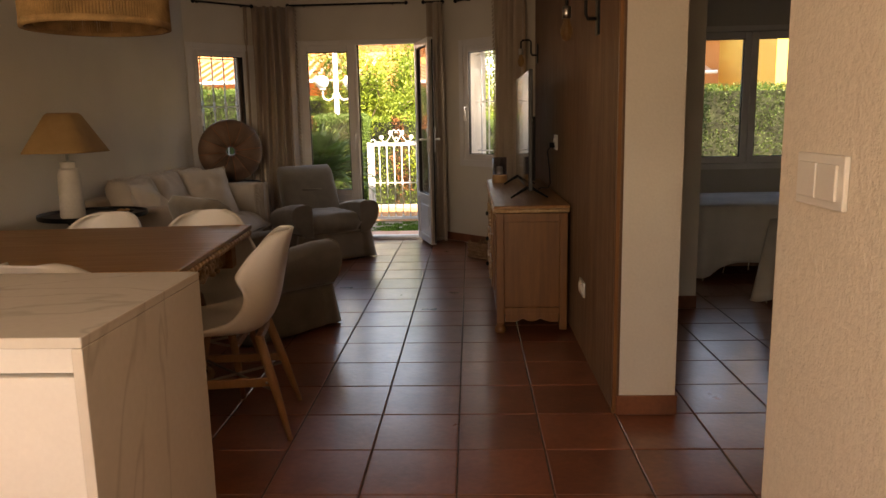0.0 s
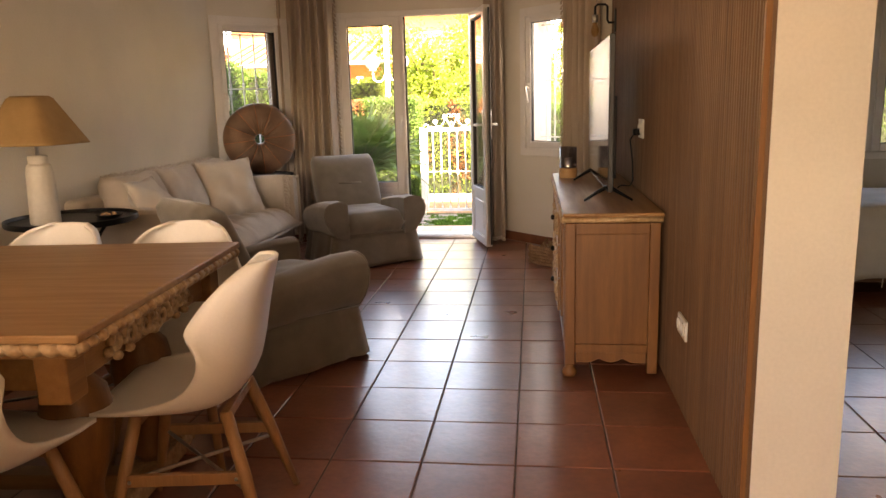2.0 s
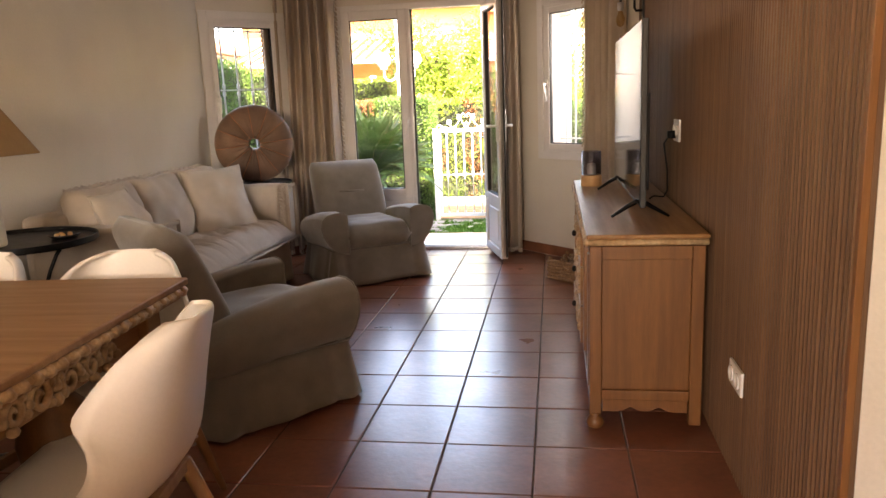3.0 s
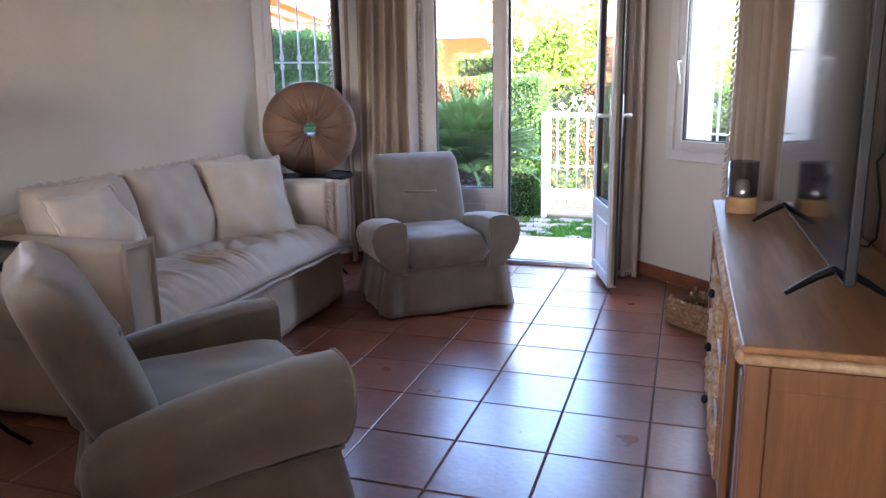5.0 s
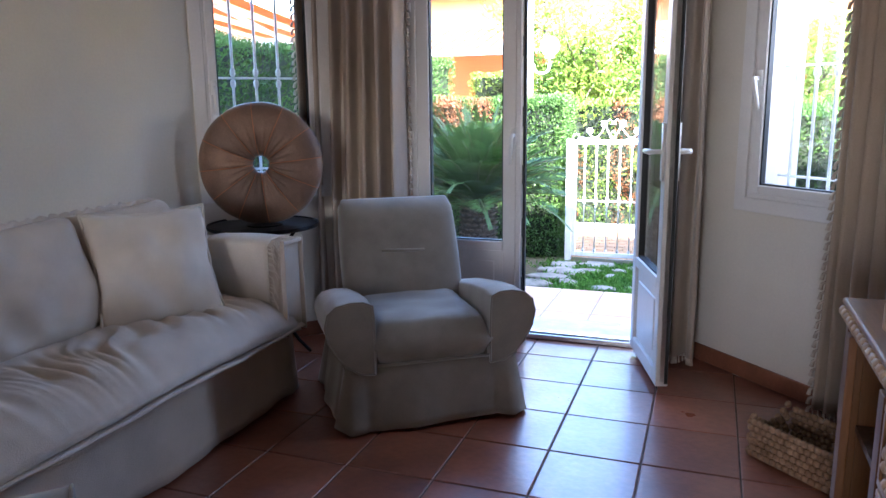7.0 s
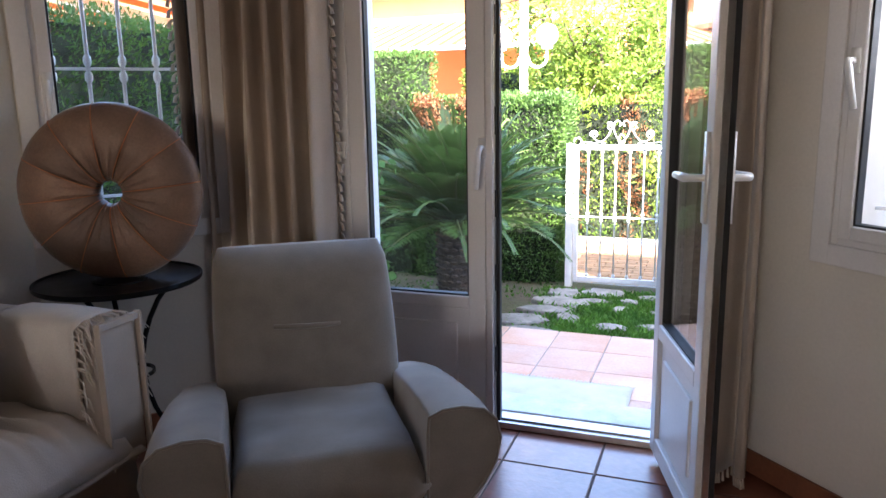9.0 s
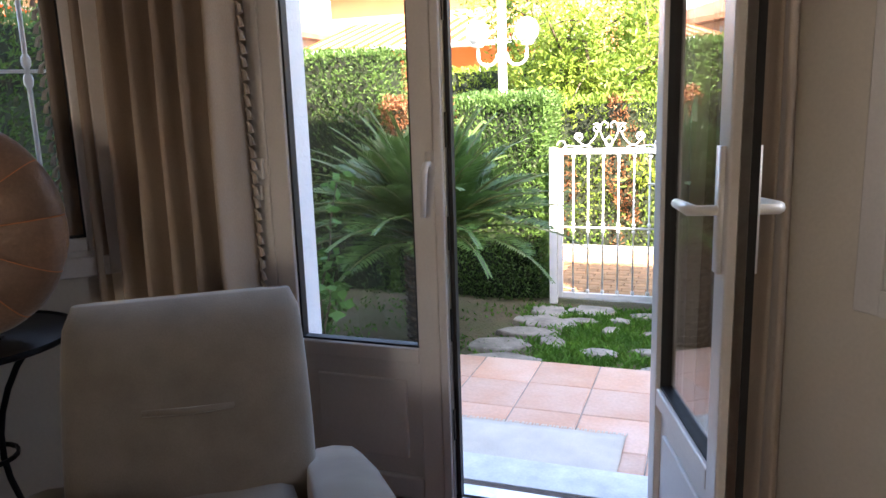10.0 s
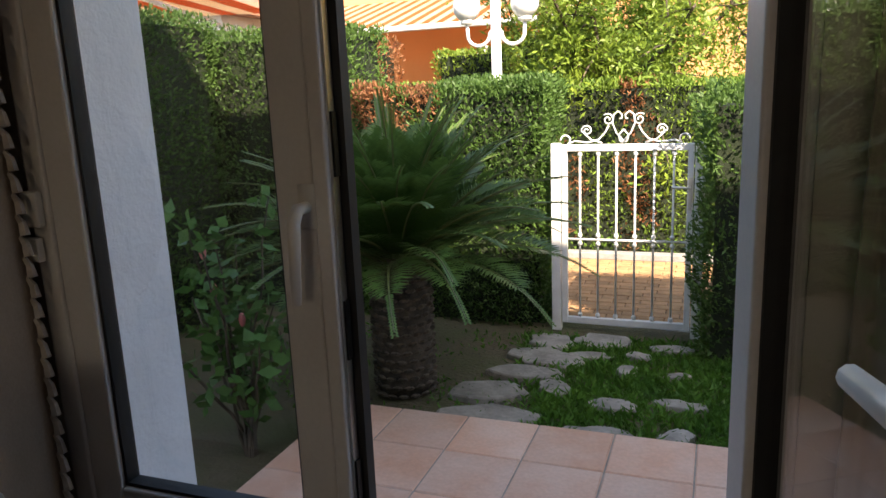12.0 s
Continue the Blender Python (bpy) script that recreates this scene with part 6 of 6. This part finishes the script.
def house(m, w, d, h, material, label, openings, rise=1.0):
    """A house whose front looks to -y; openings (x0, x1, z0, z1) in the front."""
    b = thing("house", m, label, "house")
    bm = bmesh.new()
    s = 0.0
    for a, c, z0, z1 in openings:
        box(bm, s, a, 0, 0.3, 0, h)
        if z0 > 0:
            box(bm, a, c, 0, 0.3, 0, z0)
        box(bm, a, c, 0, 0.3, z1, h)
        s = c
    box(bm, s, w, 0, 0.3, 0, h)
    box(bm, 0, 0.3, 0.3, d, 0, h)
    box(bm, w - 0.3, w, 0.3, d, 0, h)
    box(bm, 0.3, w - 0.3, d - 0.3, d, 0, h)
    put("wall", bm, material, b)
    bm = bmesh.new()
    loft(bm, [[(-0.4, -0.4, h), (w + 0.4, -0.4, h), (w + 0.4, d + 0.4, h), (-0.4, d + 0.4, h)], [(-0.4, -0.4, h + 0.12), (w + 0.4, -0.4, h + 0.12), (w + 0.4, d + 0.4, h + 0.12), (-0.4, d + 0.4, h + 0.12)], [(w * 0.3, d * 0.5 - 0.05, h + rise), (w * 0.7, d * 0.5 - 0.05, h + rise), (w * 0.7, d * 0.5 + 0.05, h + rise), (w * 0.3, d * 0.5 + 0.05, h + rise)]])
    put("roof", bm, M_ROOF, b)
    for a, c, z0, z1 in openings:
        wn = put("window", boxes((a, c, 0.16, 0.18, z0, z1)), M_DARKGL, b)
        put("frame", boxes((a, a + 0.06, 0.12, 0.159, z0, z1), (c - 0.06, c, 0.12, 0.159, z0, z1), (a + 0.06, c - 0.06, 0.12, 0.159, z1 - 0.06, z1), ((a + c) / 2 - 0.03, (a + c) / 2 + 0.03, 0.12, 0.159, z0, z1 - 0.06)), M_PVC, wn)
    return b


house(pose(-7.2, 18.5, GZ), 7.0, 6, 3.7, M_ORANGE, "orange rendered house behind the hedges", [(3.6, 4.9, 0.6, 2.1)], 0.8)
house(pose(1.2, 19.0, GZ), 9.0, 6, 3.7, M_ORANGE, "orange rendered house farther along", [(2.0, 3.2, 0.8, 2.1)], 0.8)
house(pose(-17.0, 19.5, GZ), 7.0, 7, 3.3, M_EXTW, "white rendered house with clay roof", [(2.0, 3.2, 1.0, 2.2)], 1.0)
house(pose(6.2, 15.5, GZ), 9.0, 5, 4.6, M_YELLOW, "yellow rendered house seen from the bedroom", [(6.0, 7.2, 0.9, 2.2)], 0.9)


def awning(m, w, d, drop, label, poles=False, stripe=0.11):
    a = thing("awning", m, label, "awning", "striped awnings")
    n = int(w / stripe)
    for k, (mt, off) in enumerate(((M_AWNO, 0), (M_AWNW, 1))):
        bm = bmesh.new()
        for i in range(off, n, 2):
            x0, x1 = w * i / n, w * (i + 1) / n
            loft(bm, [[(x0, -d * f, -drop * f + 0.0), (x1, -d * f, -drop * f)] for f in (0, 0.5, 1.0)], closed=False)
        put("stripe", bm, mt, a, solid=0.006)
    bm = bmesh.new()
    tube(bm, [(-0.1, -d, -drop - 0.03), (w + 0.1, -d, -drop - 0.03)], 0.04, 8)
    for x in (0.3, w - 0.3):
        tube(bm, [(x, -0.02, -0.35), (x, -d * 0.5, -drop * 0.5 - 0.2), (x, -d, -drop - 0.03)], 0.03, 6)
    put("arm", bm, M_IRON, a)
    if poles:
        put("beam", boxes((w - 1.32, w - 1.20, -d, 0.0, -drop - 0.16, -drop - 0.04)), M_IRON, a, bevel=0.01)
    for x in (0.05, w - 0.05) if poles else ():
        put("pole", boxes((x - 0.04, x + 0.04, -0.06, 0.02, GZ - m.translation.z, 0.02)), M_IRON, a)
    return a


awning(pose(-6.7, 18.45, 2.75), 4.6, 2.2, 0.60, "orange and cream striped awning over a terrace")
awning(pose(-12.8, 14.95, 2.55, 0, 0, 18), 6.0, 6.5, 0.10, "orange and cream striped awning beyond the side hedge", True, 0.26)
awning(pose(1.4, 18.95, 2.75), 4.0, 2.0, 0.55, "orange and cream striped awning across the lane")
ps = thing("awning_post", pose(-3.6, 16.4, GZ), "white post under the awning", "post")
put("shaft", boxes((-0.06, 0.06, -0.06, 0.06, 0, 2.2)), M_IRON, ps, bevel=0.01)


# ---- slats, tiles and pavers ----
wall_sl = bpy.data.objects["wall_slatted"]
Y0, Y1, PITCH = 2.985, 6.78, 0.0262
k = int((Y1 - Y0) / PITCH)
bm = boxes((0.585, 0.6, -0.0078, 0.0078, 0.006, CEIL - 0.01))
bmesh.ops.bevel(bm, geom=[e for e in bm.edges if abs(e.verts[0].co.z - e.verts[1].co.z) > 1 and e.verts[0].co.x < 0.595], offset=0.004, segments=1, affect="EDGES")
slat_me = bpy.data.meshes.new("slat")
bm.to_mesh(slat_me)
bm.free()
slat_me.materials.append(M_SLAT)
for i in range(k):
    o = new("slat", slat_me)
    o.location = (0, Y0 + (i + 0.5) * PITCH, 0)
    o.parent = wall_sl
put("backing_board", boxes((0.600, 0.611, 2.966, 6.86, 0.006, CEIL - 0.01)), M_DARKW, wall_sl)
put("edge_trim", boxes((0.583, 0.5995, 2.962, 2.980, 0.006, CEIL - 0.01)), M_WOODZ, wall_sl, bevel=0.002)

PX, PY, OX, OY = 0.331, 0.3425, -0.725, 2.977


def tile_mesh(name, w, d, h, material, b=0.004):
    bm = boxes((-w / 2, w / 2, -d / 2, d / 2, -h, 0))
    bmesh.ops.bevel(bm, geom=[e for e in bm.edges if e.verts[0].co.z > -0.001 and e.verts[1].co.z > -0.001], offset=b, segments=1, affect="EDGES")
    me = bpy.data.meshes.new(name)
    bm.to_mesh(me)
    bm.free()
    me.materials.append(material)
    return me


floor = tagged(put("floor", boxes((-2.9, 4.7, -1.7, 7.86, -0.16, -0.0035)), M_GROUT), "glossy terracotta tile floor", "floor", kind="structure")
tme = tile_mesh("tile", PX - 0.0055, PY - 0.0055, 0.008, M_TILE, 0.003)
far = []
for i in range(-7, 17):
    for j in range(-14, 15):
        x, y = OX + (i + 0.5) * PX, OY + (j + 0.5) * PY
        if y > 7.9 or y < -1.7 or x < -3.0 or x > 4.7 or y - x > 9.63 + 0.32 or (x < 1.0 and x + y > 7.39 + 0.30):
            continue
        if -2.9 < x < 1.6 and 1.2 < y < 7.9:
            o = new("tile", tme)
            o.location = (x, y, 0.0016 * math.sin(i * 12.9 + j * 7.7) * 0.4)
            o.rotation_euler = (0.0016 * math.sin(i * 3.1 + j * 5.7), 0.0016 * math.sin(i * 4.3 + j * 2.9), math.pi * ((i + j) % 2))
            o.parent = floor
        else:
            far.append((x, y))
bm = bmesh.new()
for x, y in far:
    box(bm, x - PX / 2 + 0.003, x + PX / 2 - 0.003, y - PY / 2 + 0.003, y + PY / 2 - 0.003, -0.008, 0.0)
put("far_tile", bm, M_TILE, floor)["kind"] = "stuff"

terr = bpy.data.objects["terrace_base"]
tme = tile_mesh("tile", 0.326, 0.331, 0.02, M_TERR, 0.005)
for i in range(-3, 7):
    for j in range(-5, 1):
        o = new("tile", tme)
        o.location = (-1.29 + (i + 0.5) * 0.332, 9.615 + (j - 0.5) * 0.337, -0.2)
        o.rotation_euler = (0, 0, math.pi * ((i * 3 + j) % 2))
        o.parent = terr

pme = tile_mesh("paver", 0.195, 0.095, 0.04, M_PAVER, 0.006)
pmeg = tile_mesh("paver", 0.195, 0.145, 0.05, M_PAVERG, 0.006)
farp = []
for j in range(19):
    y = 11.66 + j * 0.101
    for i in range(-40, 20):
        x = -1.1 + (i + 0.5 * (j % 2)) * 0.201
        if -2.0 < x < -0.3 and len(lane.children) < 180:
            o = new("paver", pme)
            o.location = (x, y, GZ + 0.002 * math.sin(i * 7.3 + j * 3.1))
            o.parent = lane
        else:
            farp.append((x, y))
for i in range(-14, 12):
    o = new("paver", pmeg)
    o.location = (-1.1 + i * 0.201, 11.535, GZ + 0.01)
    o.parent = lane
bm = bmesh.new()
for x, y in farp:
    box(bm, x - 0.0975, x + 0.0975, y - 0.0475, y + 0.0475, GZ - 0.03, GZ)
put("far_paver", bm, M_PAVER, lane)["kind"] = "stuff"
